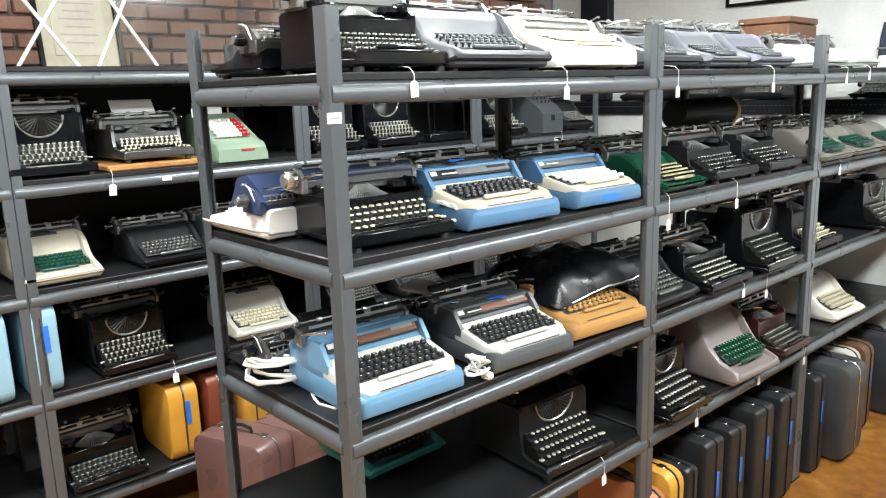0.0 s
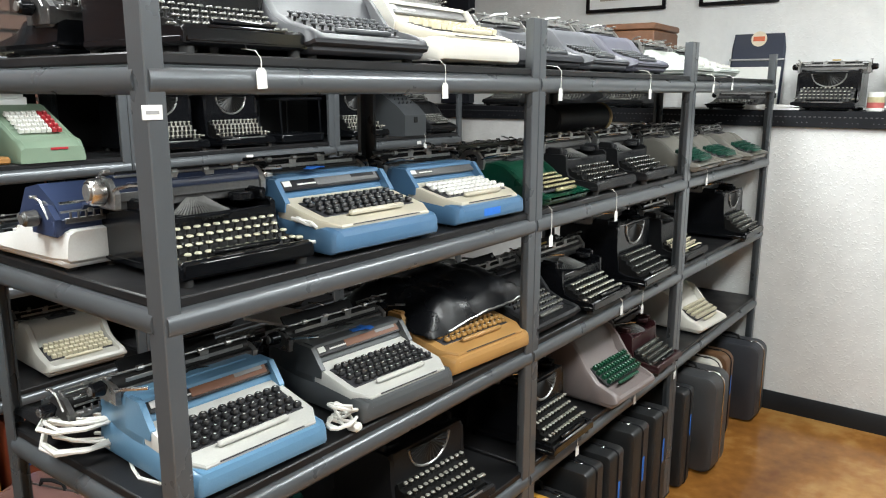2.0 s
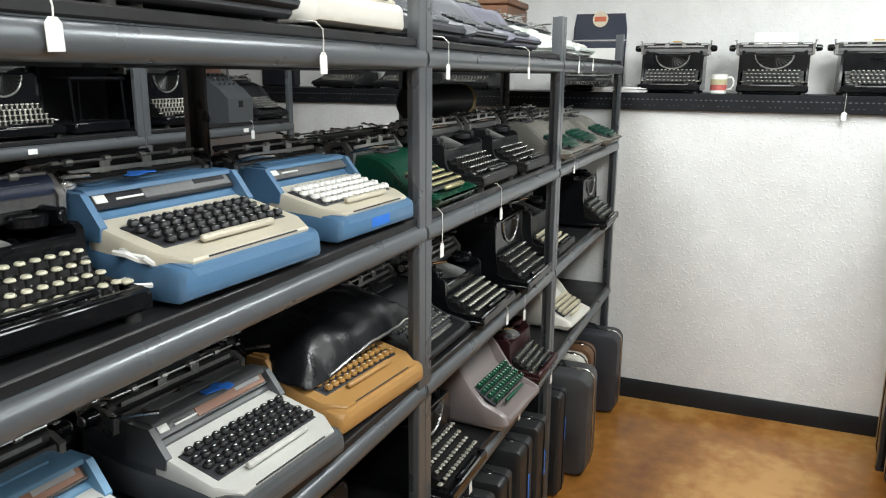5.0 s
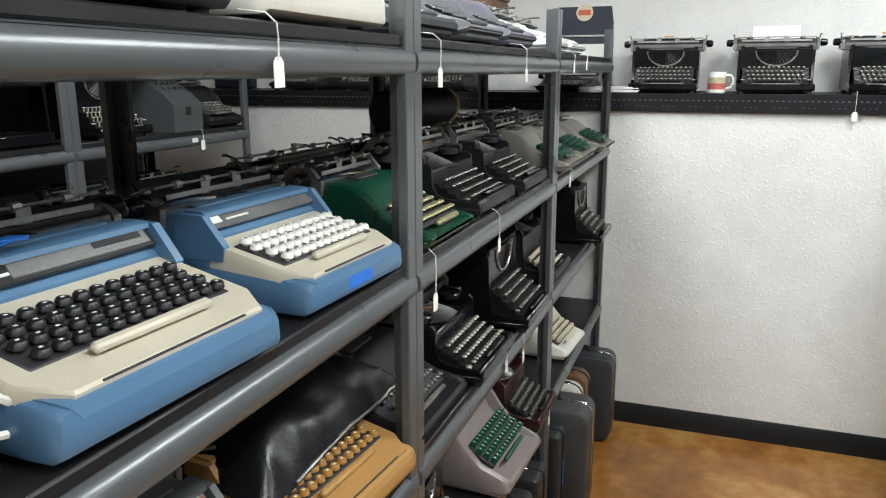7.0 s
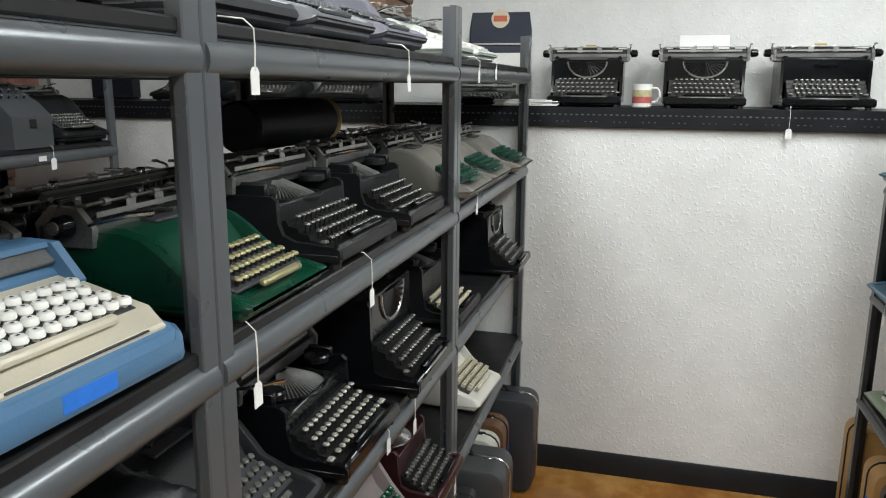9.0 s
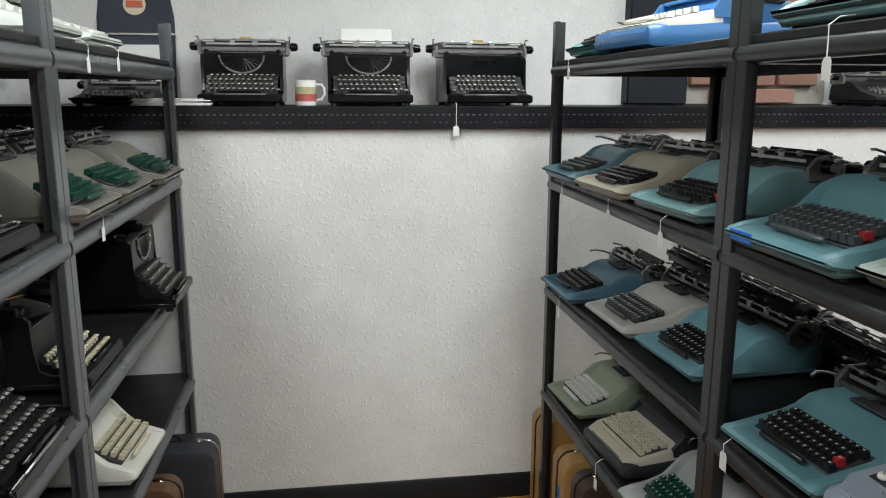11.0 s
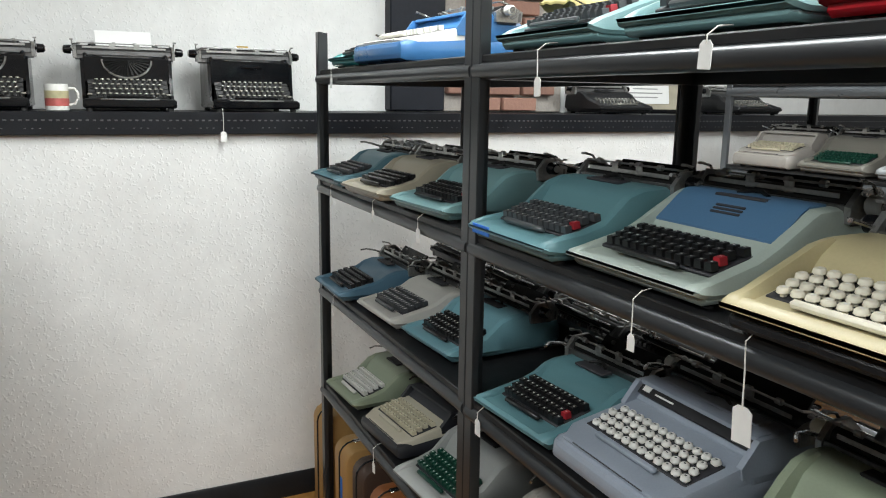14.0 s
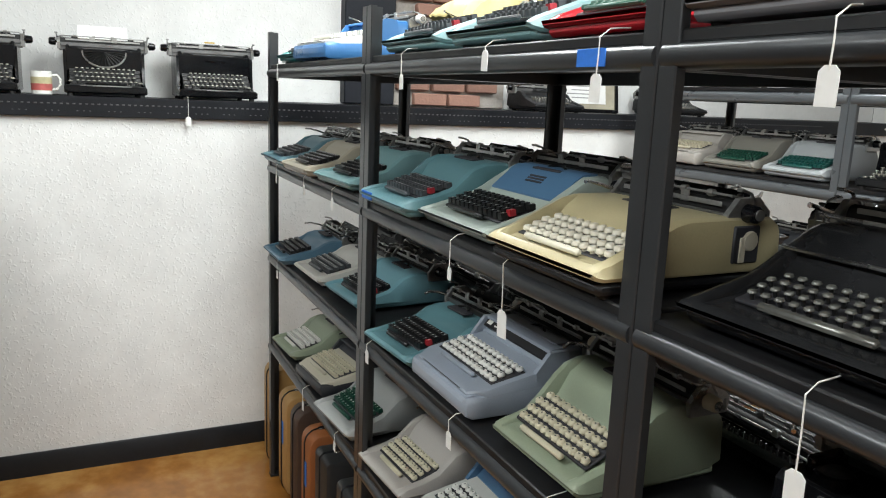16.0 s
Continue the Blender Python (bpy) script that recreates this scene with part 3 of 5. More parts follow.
    ka, kb2 = (y0 + (y1 - y0) * f0, z0 + (z1 - z0) * f0), (y0 + (y1 - y0) * f1, z0 + (z1 - z0) * f1)
    frame_m = pose(0, ym, zm_ + 0.002, sl)
    iw = w - 2 * ck - 0.014
    kspan = min(iw * 0.95, 0.255)
    if panel and style != "wedge":
        part("keyboard_surround", Shape().box((0, 0, 0), (w - 2 * 0.012, ln + 0.055, 0.01), 0.004, frame_m), panel, top)
    part("key_well", Shape().box((0, 0.002, -0.0035 if style == "wedge" else -0.002), (kspan + 0.010, pitch + 0.020, 0.006), 0.002, frame_m), INK, top)
    nx, nz = -math.sin(radians(sl)), math.cos(radians(sl))
    up = 0.012 if style != "wedge" else 0.009
    if away:
        part("keyboard", Shape().prism([(y0, z0), (y0, z0 + 0.014), (y0 + ln * 0.2, z0 + 0.014), (y0 + ln * 0.22, z0 + 0.022), (y0 + ln * 0.45, z0 + 0.022), (y0 + ln * 0.47, z0 + 0.03), (y1 - 0.01, z1 + 0.012), (y1, z1)], -iw * 0.45, iw * 0.45, "x"), keys, top)
    else:
        add_keys(top, ka[0] + up * nx + 0.004, ka[1] + up * nz, kb2[0] + up * nx + 0.004, kb2[1] + up * nz, kspan, kind, keys, full, red, 12, sl * 0.5)
    part("space_bar", Shape().box((0, -pitch / 2 - 0.021, 0.006 if style == "wedge" else 0.009), (kspan * 0.62, 0.012, 0.01), 0.003, frame_m), panel if style == "wedge" and panel else keys, top)
    hz = h + foot
    if plate:
        hp = (math.hypot(hz - zb - 0.018, 0.020)) if style == "wedge" else 0.014
        pm = pose(0, yh + 0.0085, (hz + zb) / 2 + 0.0065, math.degrees(math.atan2(hz - zb - 0.018, 0.020))) if style == "wedge" else pose(0, 0.545 * d - 0.006, 0.93 * h + foot + 0.002, 38)
        pl = part("name_plate", Shape().box((0, 0, 0), (w - 0.03, hp, 0.005), 0.001, pm), plate, top)
        bars = Shape()
        bars.box((-w * 0.39, 0, 0.003), (0.02, hp * 0.45, 0.002), 0.0004, pm).box((-w * 0.23, -hp * 0.12, 0.003), (0.05, hp * 0.12, 0.002), 0.0004, pm)
        part("maker_mark", bars, WHITEPLASTIC, pl)
        if stripe:
            part("trim_strip", Shape().box((w * 0.14, 0, 0.003), (w * 0.58, hp * 0.72, 0.003), 0.001, pm), stripe, pl)
            part("model_strip", Shape().box((w * 0.29, hp * 0.1, 0.0045), (w * 0.22, hp * 0.3, 0.002), 0.0005, pm), GREYINK if stripe is WOODPLATE else BLACKPLATE, pl)
    if top_color:
        line = [(y * d, zm * h + foot) for y, zc, zm, zb, ws in st if 0.41 < y < 0.7]
        part("top_cover", Shape().prism([(y, z + 0.004) for y, z in line] + [(y, z - 0.006) for y, z in line[::-1]], -hw + ck + 0.006, hw - ck - 0.006, "x"), top_color, top, "blue top cover")
        lm = pose(0, 0.525 * d, 0.81 * h + foot + 0.0045, math.degrees(math.atan2(0.32 * h, 0.12 * d)))
        part("louvre", Shape().box((0, 0.008, 0), (0.064, 0.005, 0.003), 0.001, lm).box((0, 0, 0), (0.064, 0.005, 0.003), 0.001, lm).box((0, -0.008, 0), (0.064, 0.005, 0.003), 0.001, lm), INK, top)
    if sign:
        part("maker_mark", Shape().box((iw * 0.1, d * 0.6, hz - 0.001), (0.045, 0.007, 0.003), 0.001), sign, top)
    part("ribbon_opening", Shape().box((0, d * 0.63, hz - 0.001), (w * 0.34, d * 0.09, 0.006), 0.002), INK, top)
    part("ribbon_vibrator", Shape().tube([(-w * 0.1, d * 0.66, hz + 0.003), (-w * 0.03, d * 0.69, hz + 0.008), (w * 0.03, d * 0.69, hz + 0.008), (w * 0.1, d * 0.66, hz + 0.003)], 0.004, 6), DARKMETAL, top)
    carriage(top, w * (1.08 if style == "wedge" else 0.92 if style == "slab" else 1.04), d * 0.8, hz + (-0.004 if style == "wedge" else -0.006), 0.016, knob, cover, table=deep, lever=True, ends=STEEL if not away else None, low=style == "wedge")
    if away:
        comb = Shape().box((0, d * 0.8 + 0.066, hz + 0.004), (w * 0.94, 0.006, 0.01), 0.001)
        for i in range(22):
            comb.box((-w * 0.44 + i * w * 0.042, d * 0.8 + 0.068, hz + 0.013), (0.0035, 0.004, 0.014), 0.0005)
        part("tab_rack", comb, DULLMETAL, top)
        part("margin_rail", Shape().cyl((-w * 0.47, d * 0.8 + 0.05, hz + 0.034), (w * 0.47, d * 0.8 + 0.05, hz + 0.034), 0.003, 6).box((-w * 0.2, d * 0.8 + 0.05, hz + 0.036), (0.016, 0.012, 0.018), 0.003).box((w * 0.28, d * 0.8 + 0.05, hz + 0.036), (0.016, 0.012, 0.018), 0.003), CHROME, top)
    if tape:
        part("tape_strip", Shape().box((tape * w, -0.002 + 0.004 * (style == "curvy"), foot + h * 0.17), (0.07, 0.003, 0.02), 0.001), TAPE, top, "strip of blue masking tape")
    return top


def upright_standard(m, label, w=0.30, d=0.36, h=0.215, body=None, keys=None, full=False, paper=False, open_front=True, cream_front=False, group="typewriters on the shelves", kind="round", knob=None, roll=None):
    """An old desk machine: cast frame, stepped keyboard on levers, side panels, type basket, high carriage."""
    top = thing("typewriter", m, label, "typewriter", group)
    body = body or BLACKGLOSS
    hw = w / 2
    big = h > 0.18
    y0, z0 = 0.034, 0.062 if big else 0.048
    y1, z1 = y0 + 0.0615, z0 + (0.05 if big else 0.034)
    yp = y1 + 0.024
    fr = Shape()
    fr.box((0, d * 0.5, 0.022), (w, d, 0.02), 0.006)
    fr.box((0, 0.008, 0.03), (w * 0.98, 0.018, 0.03), 0.006)
    part("base_frame", fr, body, top)
    for s in (-1, 1):
        x = s * (hw - 0.007)
        part("side_panel", Shape().prism([(0.0, 0.016), (0.0, 0.034), (0.006, 0.040), (y1 - 0.012, 0.046), (y1 + 0.010, 0.056), (yp - 0.006, h * 0.62), (yp - 0.004, h * 0.94), (yp + 0.006, h), (d * 0.93, h), (d * 0.97, h * 0.94), (d * 0.97, 0.016)], x - 0.006, x + 0.006, "x"), body, top)
    hf = h * 0.98 if big else h * 0.80
    part("front_plate", Shape().box((0, yp, (hf + z1) / 2), (w * 0.93, 0.01, hf - z1 + 0.02), 0.003).box((0, yp + (0.018 if big else 0.008), hf - 0.002), (w * 0.95, 0.04 if big else 0.02, 0.014), 0.005), body, top)
    part("back_plate", Shape().box((0, d * 0.95, h * 0.5), (w * 0.93, 0.008, h * 0.86), 0.003), body, top)
    part("top_plate", Shape().box((0, (yp + d * 0.95) / 2, h * (0.93 if big else 0.70)), (w * 0.93, d * 0.95 - yp, 0.01), 0.003), body if big else DARKMETAL, top)
    br = min(w * 0.27, (h - z1) * 0.9)
    fan, nf = [(0, yp - 0.012, h * 0.985)], 30
    for k in range(nf + 1):
        a = radians(180 + 180 * k / nf)
        fan.append((w * 0.25 * math.cos(a), yp - 0.006 - (0.005 if k % 2 else 0.0), h * 0.985 + br * 0.86 * math.sin(a)))
    if big and open_front:
        part("type_basket", Shape().put(fan, [(0, k + 1, k + 2) for k in range(nf)]), DARKMETAL, top, "fan of steel type bars")
    rim = Shape().tube([(w * 0.27 * math.cos(radians(180 + 12 * k)), yp - 0.007, h * 0.985 + br * 0.95 * math.sin(radians(180 + 12 * k))) for k in range(16)], 0.004, 6)
    if big and open_front:
        part("basket_rim", rim, STEEL, top)
    else:
        basket = Shape()
        yb, rb = d * 0.60, min(w * 0.30, d * 0.60 - yp + 0.01)
        for k in range(26):
            a = radians(196 + 148 * k / 25)
            basket.tube([(0.018 * math.cos(a), yb + 0.012 * math.sin(a), h + 0.010), (rb * 0.6 * math.cos(a), yb + rb * 0.6 * math.sin(a), h - 0.006), (rb * math.cos(a), yb + rb * math.sin(a), h - 0.022)], 0.0016, 4)
        tagged(part("type_basket", basket, STEEL, top, "fan of steel type bars"), kind="stuff")
        part("basket_rim", Shape().tube([(rb * 1.04 * math.cos(radians(188 + 16.4 * k)), yb + rb * 1.04 * math.sin(radians(188 + 16.4 * k)), h - 0.018) for k in range(11)], 0.004, 6), body, top)
        part("ribbon_guide", Shape().box((0, yb + 0.012, h + 0.014), (0.034, 0.01, 0.026), 0.003), STEEL, top)
    part("decal", Shape().box((0, d * 0.68 + 0.044, h + 0.07 if big else h + 0.048), (w * 0.14, 0.003, 0.007), 0.001), GOLD, top, "gold maker's decal")
    for s in (-1, 1):
        part("ribbon_spool", Shape().cyl((s * w * 0.34, yp + 0.045, h - 0.004), (s * w * 0.34, yp + 0.045, h + 0.012), 0.026, 16, None, 0.003), body, top)
    outline = [(yp, 0.03), (y0 - 0.012, 0.03), (y0 - 0.012, z0 - 0.016)]
    for r in range(4):
        y, z = y0 + (y1 - y0) * r / 3, z0 + (z1 - z0) * r / 3
        outline += [(y + 0.008, z - 0.013), (y + 0.011, z - 0.013 + (z1 - z0) * 0.25)]
    outline += [(yp, z1 - 0.002)]
    part("keyboard_bed", Shape().prism(outline, -w * 0.43, w * 0.43, "x"), DARKMETAL, top)
    add_keys(top, y0, z0, y1, z1, min(w * 0.86, 0.24), kind, keys, full, False, 12)
    part("space_bar", Shape().box((0, 0.014, 0.052), (w * 0.5, 0.014, 0.009), 0.003), keys if cream_front else BLACKGLOSS, top)
    for sx in (-1, 1):
        for yy in (0.06, 0.94):
            part("rubber_foot", FOOT, RUBBER, top, "", pose(sx * w * 0.43, yy * d, 0))
    levers = Shape()
    for i in range(12):
        x = (i - 5.5) * min(w * 0.86, 0.24) / 12
        for r in range(4):
            y, z = y0 + (y1 - y0) * r / 3, z0 + (z1 - z0) * r / 3 - 0.012
            levers.tube([(x, y, z + 0.002), (x, y + 0.02, z - 0.006)], 0.0013, 4)
    tagged(part("key_levers", levers, DULLMETAL, top), kind="stuff")
    for sx in (-1, 1):
        part("carriage_bracket", Shape().box((sx * w * 0.44, d * 0.6, h + 0.008), (0.014, d * 0.34, 0.026), 0.004), body, top)
        part("shift_key", Shape().box((sx * (min(w * 0.86, 0.24) / 2 + 0.012), y0 + 0.002, z0 - 0.002), (0.016, 0.013, 0.006), 0.002), keys, top)
    part("front_bar", Shape().box((0, 0.003, 0.043), (w * 0.62, 0.006, 0.006), 0.002), STEEL if big else body, top)
    carriage(top, w * 1.16, d * 0.68, h + 0.022, 0.027 if roll else 0.018, knob, None, paper, tall=0.024 if h > 0.2 else 0.0, roll=roll, ends=STEEL)
    return top


# ---- other kinds of things ----
def price_tag(x, y, z, facing=-1, drop=0.06, tilt=0, size=1.0):
    """A white card on a thread that hangs over a shelf's edge."""
    t = thing("price_tag", pose(x, y, z, 0, tilt, 0 if facing < 0 else 180), "white card price tag on a thread over the shelf edge", "price tag", "price tags")
    w, h = 0.021 * size, 0.034 * size
    part("card", Shape().prism([(-w / 2, -drop - h), (w / 2, -drop - h), (w / 2, -drop - 0.006), (w / 4, -drop), (-w / 4, -drop), (-w / 2, -drop - 0.006)], -0.0006, 0.0006, "y"), CARD, t)
    part("thread", Shape().tube([(0.003, 0.05, 0.012), (0.002, 0.014, 0.008), (0, -0.001, -0.004), (0.001, -0.001, -drop * 0.5), (0, -0.0005, -drop - 0.005)], 0.0011, 5), STRING, t)
    return t


BLACKCASE = (0.018, 0.019, 0.02)


def suitcase(m, label, w, d, h, color, trim=None, tape=False, rough=0.5, handle_top=True, group="suitcases under the shelves"):
    """A hard typewriter case that stands on edge: two shells, a metal seam, handle, latches; d is its length into the shelf."""
    top = thing("suitcase", m, label, "suitcase", group)
    corner = 0.02 if color == BLACKCASE else min(0.05, h * 0.2)
    col = mat("case_cloth", color, rough, 0, 0.35, 240, 0.15)

    def half(x0, x1, bulge):
        s = Shape()
        pts, r = [], corner
        for cy, cz, a0 in ((d - r, h - r, 0), (r, h - r, 90), (r, r, 180), (d - r, r, 270)):
            for k in range(5):
                a = radians(a0 + 22.5 * k)
                pts.append((cy + r * math.cos(a), cz + r * math.sin(a)))
        n = len(pts)
        vs = []
        for x, sc in ((x0, 1.0), (x0 + (x1 - x0) * 0.75, 0.995), (x0 + (x1 - x0) * 0.94, 0.975), (x1, 0.93)):
            vs += [(x, d / 2 + (a - d / 2) * sc, h / 2 + (b2 - h / 2) * sc) for a, b2 in pts]
        fs = [[k * n + i, k * n + (i + 1) % n, (k + 1) * n + (i + 1) % n, (k + 1) * n + i] for k in range(3) for i in range(n)]
        fs += [list(range(n)), [3 * n + i for i in range(n)]]
        return s.put(vs, fs)
    part("shell", half(0.002, w / 2, 1), col, top)
    part("shell", half(-0.002, -w / 2, 1), col, top)
    seam = Shape()
    r = corner
    pts = []
    for cy, cz, a0 in ((d - r, h - r, 0), (r, h - r, 90), (r, r, 180), (d - r, r, 270)):
        for k in range(5):
            a = radians(a0 + 22.5 * k)
            pts.append((0, cy + (r + 0.001) * math.cos(a), cz + (r + 0.001) * math.sin(a)))
    seam.tube(pts + [pts[0]], 0.004, 6)
    part("seam_strip", seam, trim or DULLMETAL, top)
    part("handle", Shape().tube([(0, d * 0.36, h - 0.002), (0, d * 0.38, h + 0.02), (0, d * 0.5, h + 0.026), (0, d * 0.62, h + 0.02), (0, d * 0.64, h - 0.002)], 0.007, 8), BLACKCRINKLE, top)
    for yy in (0.2, 0.8):
        part("latch", Shape().box((0, yy * d, h + 0.001), (0.024, 0.03, 0.005), 0.0015), CHROME, top)
    if tape:
        part("tape_strip", Shape().box((w * 0.12, -0.001, h * 0.62), (0.019, 0.003, 0.10), 0.001), TAPE, top, "strip of blue masking tape")
    return top


def cord_bundle(m, seed, size=0.06, loops=7):
    rng = random.Random(seed)
    t = thing("power_cord", m, "white power cord looped into a loose bundle", "power cord", "power cords")
    pts = []
    for k in range(loops * 10):
        a = 2 * math.pi * k / 10
        pts.append((size * (0.5 + 0.35 * math.sin(k * 0.13)) * math.cos(a) + rng.uniform(-.004, .004), size * 0.55 * math.sin(a) + rng.uniform(-.004, .004), 0.012 + 0.022 * (1 + math.sin(k * 0.31)) + 0.018 * abs(math.sin(a / 2)) + rng.uniform(0, .004)))
    part("cord", Shape().tube(pts, 0.0040, 6), WHITEPLASTIC, t)
    part("plug", Shape().box((size * 0.6, -size * 0.3, 0.012), (0.024, 0.03, 0.018), 0.005), WHITEPLASTIC, t)
    return t


# ---- colours ----
BLUE = paint(0.075, 0.165, 0.285)
CREAM = paint(0.54, 0.50, 0.40)
OFFWHITE = paint(0.68, 0.66, 0.60)
GREYSHELL = paint(0.08, 0.086, 0.09)
LIGHTPANEL = paint(0.52, 0.52, 0.49)
TAN = paint(0.41, 0.225, 0.075)
GREENGLOSS = paint(0.003, 0.046, 0.025, 0.28)
MAUVE = paint(0.22, 0.185, 0.18)
WARMGREY = paint(0.18, 0.172, 0.15)
TEAL = paint(0.10, 0.215, 0.24)
TEALDEEP = paint(0.075, 0.165, 0.20)
PALETEAL = paint(0.165, 0.30, 0.31)
BLUEGREY = paint(0.075, 0.155, 0.22)
BEIGE = paint(0.33, 0.30, 0.23)
SAGE = paint(0.27, 0.315, 0.225)
SILVERBLUE = paint(0.29, 0.33, 0.39)
PALEGREEN = paint(0.36, 0.42, 0.38)
YELLOWCREAM = paint(0.46, 0.40, 0.235)
TAUPE = paint(0.40, 0.375, 0.345)
DARKGREY = paint(0.028, 0.030, 0.036, 0.5)
RED = paint(0.42, 0.012, 0.02, 0.2)
AQUA = paint(0.02, 0.20, 0.20)
ROYALBLUE = paint(0.045, 0.17, 0.40, 0.3)
NAVY = paint(0.03, 0.045, 0.10)
OLIVE = paint(0.10, 0.105, 0.085)
MAROON = paint(0.035, 0.009, 0.011)
MINT = paint(0.20, 0.275, 0.20)
KBLACK, KWHITE, KCREAM, KGREEN, KAMBER, KGREY = plastic(.012, .012, .013), plastic(.75, .74, .7), plastic(.62, .57, .42), plastic(.01, .06, .04), plastic(.33, .17, .04), plastic(.06, .065, .07)
KRING = mat("glass_key", (0.17, 0.17, 0.155), 0.2, 0.3, 0, 60, 0.3)
KSILVER = mat("ringed_key", (0.40, 0.39, 0.34), 0.25, 0.3, 0, 60, 0.3)
WOODPLATE = paint(0.20, 0.09, 0.05)
BLACKPLATE = mat("black_plate", (0.02, 0.02, 0.022), 0.3)
GREYPLATE = mat("brushed_plate", (0.2, 0.2, 0.2), 0.35, 0.6, 0.1, 200, 0.2)


def L(x, lv, y=LF, yaw=0.0):
    """A place on the left-hand rack, facing the aisle."""
    return pose(x, y, LZ[lv - 1] + 0.004, 0, 0, yaw)


def LB(x, lv, yaw=0.0, y=None):
    """The same rack's far side, facing away."""
    return pose(x, LF + LD if y is None else y, LZ[lv - 1] + 0.004, 0, 0, 180 + yaw)


def R(x, lv, y=RF, yaw=0.0):
    return pose(x, y, LZ[lv - 1] + 0.004, 0, 0, 180 + yaw)


def RB(x, lv, yaw=0.0):
    return pose(x, RF - RD - 0.045, LZ[lv - 1] + 0.004, 0, 0, yaw)


# ---- aisle, rack beside the brick row ----
upright_standard(L(1.515, 1, 2.31), "black enamel portable typewriter with a gold decal, on the top shelf", 0.26, 0.30, 0.14, BLACKGLOSS, KRING)
modern(L(1.81, 1, 2.29), "dark grey streamlined typewriter with black keys, on the top shelf", 0.35, 0.33, 0.15, DARKGREY, None, KGREY, "round", "curvy")
modern(L(2.20, 1, 2.30), "white electric typewriter with cream keys, on the top shelf", 0.34, 0.33, 0.14, OFFWHITE, CREAM, KCREAM, "square", "wedge", plate=GREYPLATE)
modern(L(2.64, 1, 2.32), "dark grey portable typewriter on the top shelf", 0.26, 0.3, 0.12, DARKGREY, None, KGREY, "round", "flat", full=None)
modern(L(2.94, 1, 2.31), "grey portable typewriter with dark keys on the top shelf", 0.28, 0.3, 0.13, paint(.085, .088, .098, .5), None, KGREY, "round", "curvy")
modern(L(3.28, 1, 2.31), "blue-grey portable typewriter on the top shelf", 0.30, 0.3, 0.13, paint(.10, .10, .125, .5), None, KGREY, "round", "curvy", full=None)
modern(L(3.86, 1, 2.33), "pale grey-green portable typewriter on the top shelf", 0.28, 0.3, 0.11, paint(.45, .48, .44), None, KWHITE, "square", "flat", full=None)
modern(L(4.22, 1, 2.33), "white and pale green portable typewriter on the top shelf", 0.30, 0.3, 0.10, paint(.55, .6, .56), None, KWHITE, "square", "flat", full=None)

upright_standard(L(1.505, 2, 2.32, -4), "black portable typewriter with cream-topped round keys and a gold decal", 0.28, 0.30, 0.115, BLACKGLOSS, mat("cream_key_top", (0.5, 0.48, 0.36), 0.25, 0, 0, 60, 0.1), True, knob=CHROME, roll=mat("navy_rubber", (0.02, 0.03, 0.065), 0.3))
modern(L(1.838, 2, 2.285, -3), "blue electric typewriter with a cream keyboard surround and black keys", 0.32, 0.35, 0.135, BLUE, CREAM, KBLACK, "tall", "wedge", full=True, plate=BLACKPLATE, stripe=GREYPLATE)
modern(L(2.235, 2, 2.29, -3), "blue typewriter with a cream surround, white keys and blue tape", 0.285, 0.33, 0.124, BLUE, CREAM, KWHITE, "tall", "wedge", full=True, plate=GREYPLATE, tape=-0.02)
modern(L(1.50, 3, 2.30, -3), "light blue electric typewriter with a white keyboard and wood-look strip", 0.305, 0.34, 0.138, paint(.12, .255, .40), LIGHTPANEL, KBLACK, "tall", "wedge", full=True, plate=BLACKPLATE, stripe=WOODPLATE)
modern(L(1.90, 3, 2.28, -4), "dark grey electric typewriter with a white keyboard and wood-look strip", 0.295, 0.34, 0.132, GREYSHELL, LIGHTPANEL, KBLACK, "tall", "wedge", full=True, plate=BLACKPLATE, stripe=WOODPLATE)
modern(L(2.25, 3, 2.29, -5), "tan electric typewriter with amber keys, partly under a black cover", 0.33, 0.36, 0.125, TAN, TAN, KAMBER, "tall", "wedge", full=True)
upright_standard(L(2.11, 4, 2.29, -4), "black typewriter with dark and cream round keys, low on the rack", 0.29, 0.34, 0.19, BLACKCRINKLE, KSILVER, True)
modern(L(1.76, 4, 2.66), "turquoise portable typewriter at the back of a low shelf", 0.3, 0.28, 0.11, paint(.04, .24, .22), None, KBLACK, "square", "flat")

modern(L(2.63, 2, 2.275), "glossy green typewriter with gold-ringed keys", 0.26, 0.32, 0.112, GREENGLOSS, None, mat("gold_key", (.36, .33, .18), .3, .3), "round", "desk", full=True)
upright_standard(L(2.98, 2, 2.29), "black boxy portable typewriter with glass-topped keys", 0.30, 0.32, 0.122, BLACKCRINKLE, KRING, True)
upright_standard(L(3.33, 2, 2.28), "black boxy portable typewriter with glass-topped keys", 0.27, 0.32, 0.122, BLACKCRINKLE, KRING)
modern(L(3.80, 2, 2.25), "warm grey desk typewriter with dark green keys", 0.29, 0.34, 0.125, WARMGREY, None, KGREEN, "square", "desk", full=None)
modern(L(4.13, 2, 2.25), "warm grey portable typewriter with green keys", 0.29, 0.33, 0.115, WARMGREY, None, KGREEN, "square", "desk", full=None)
modern(L(4.47, 2, 2.23), "warm grey portable typewriter with green keys", 0.29, 0.33, 0.115, WARMGREY, None, KGREEN, "square", "desk", full=None)
modern(L(2.61, 3, 2.29), "black portable typewriter with dark keys", 0.29, 0.32, 0.14, BLACKCRINKLE, None, KRING, "round", "curvy")
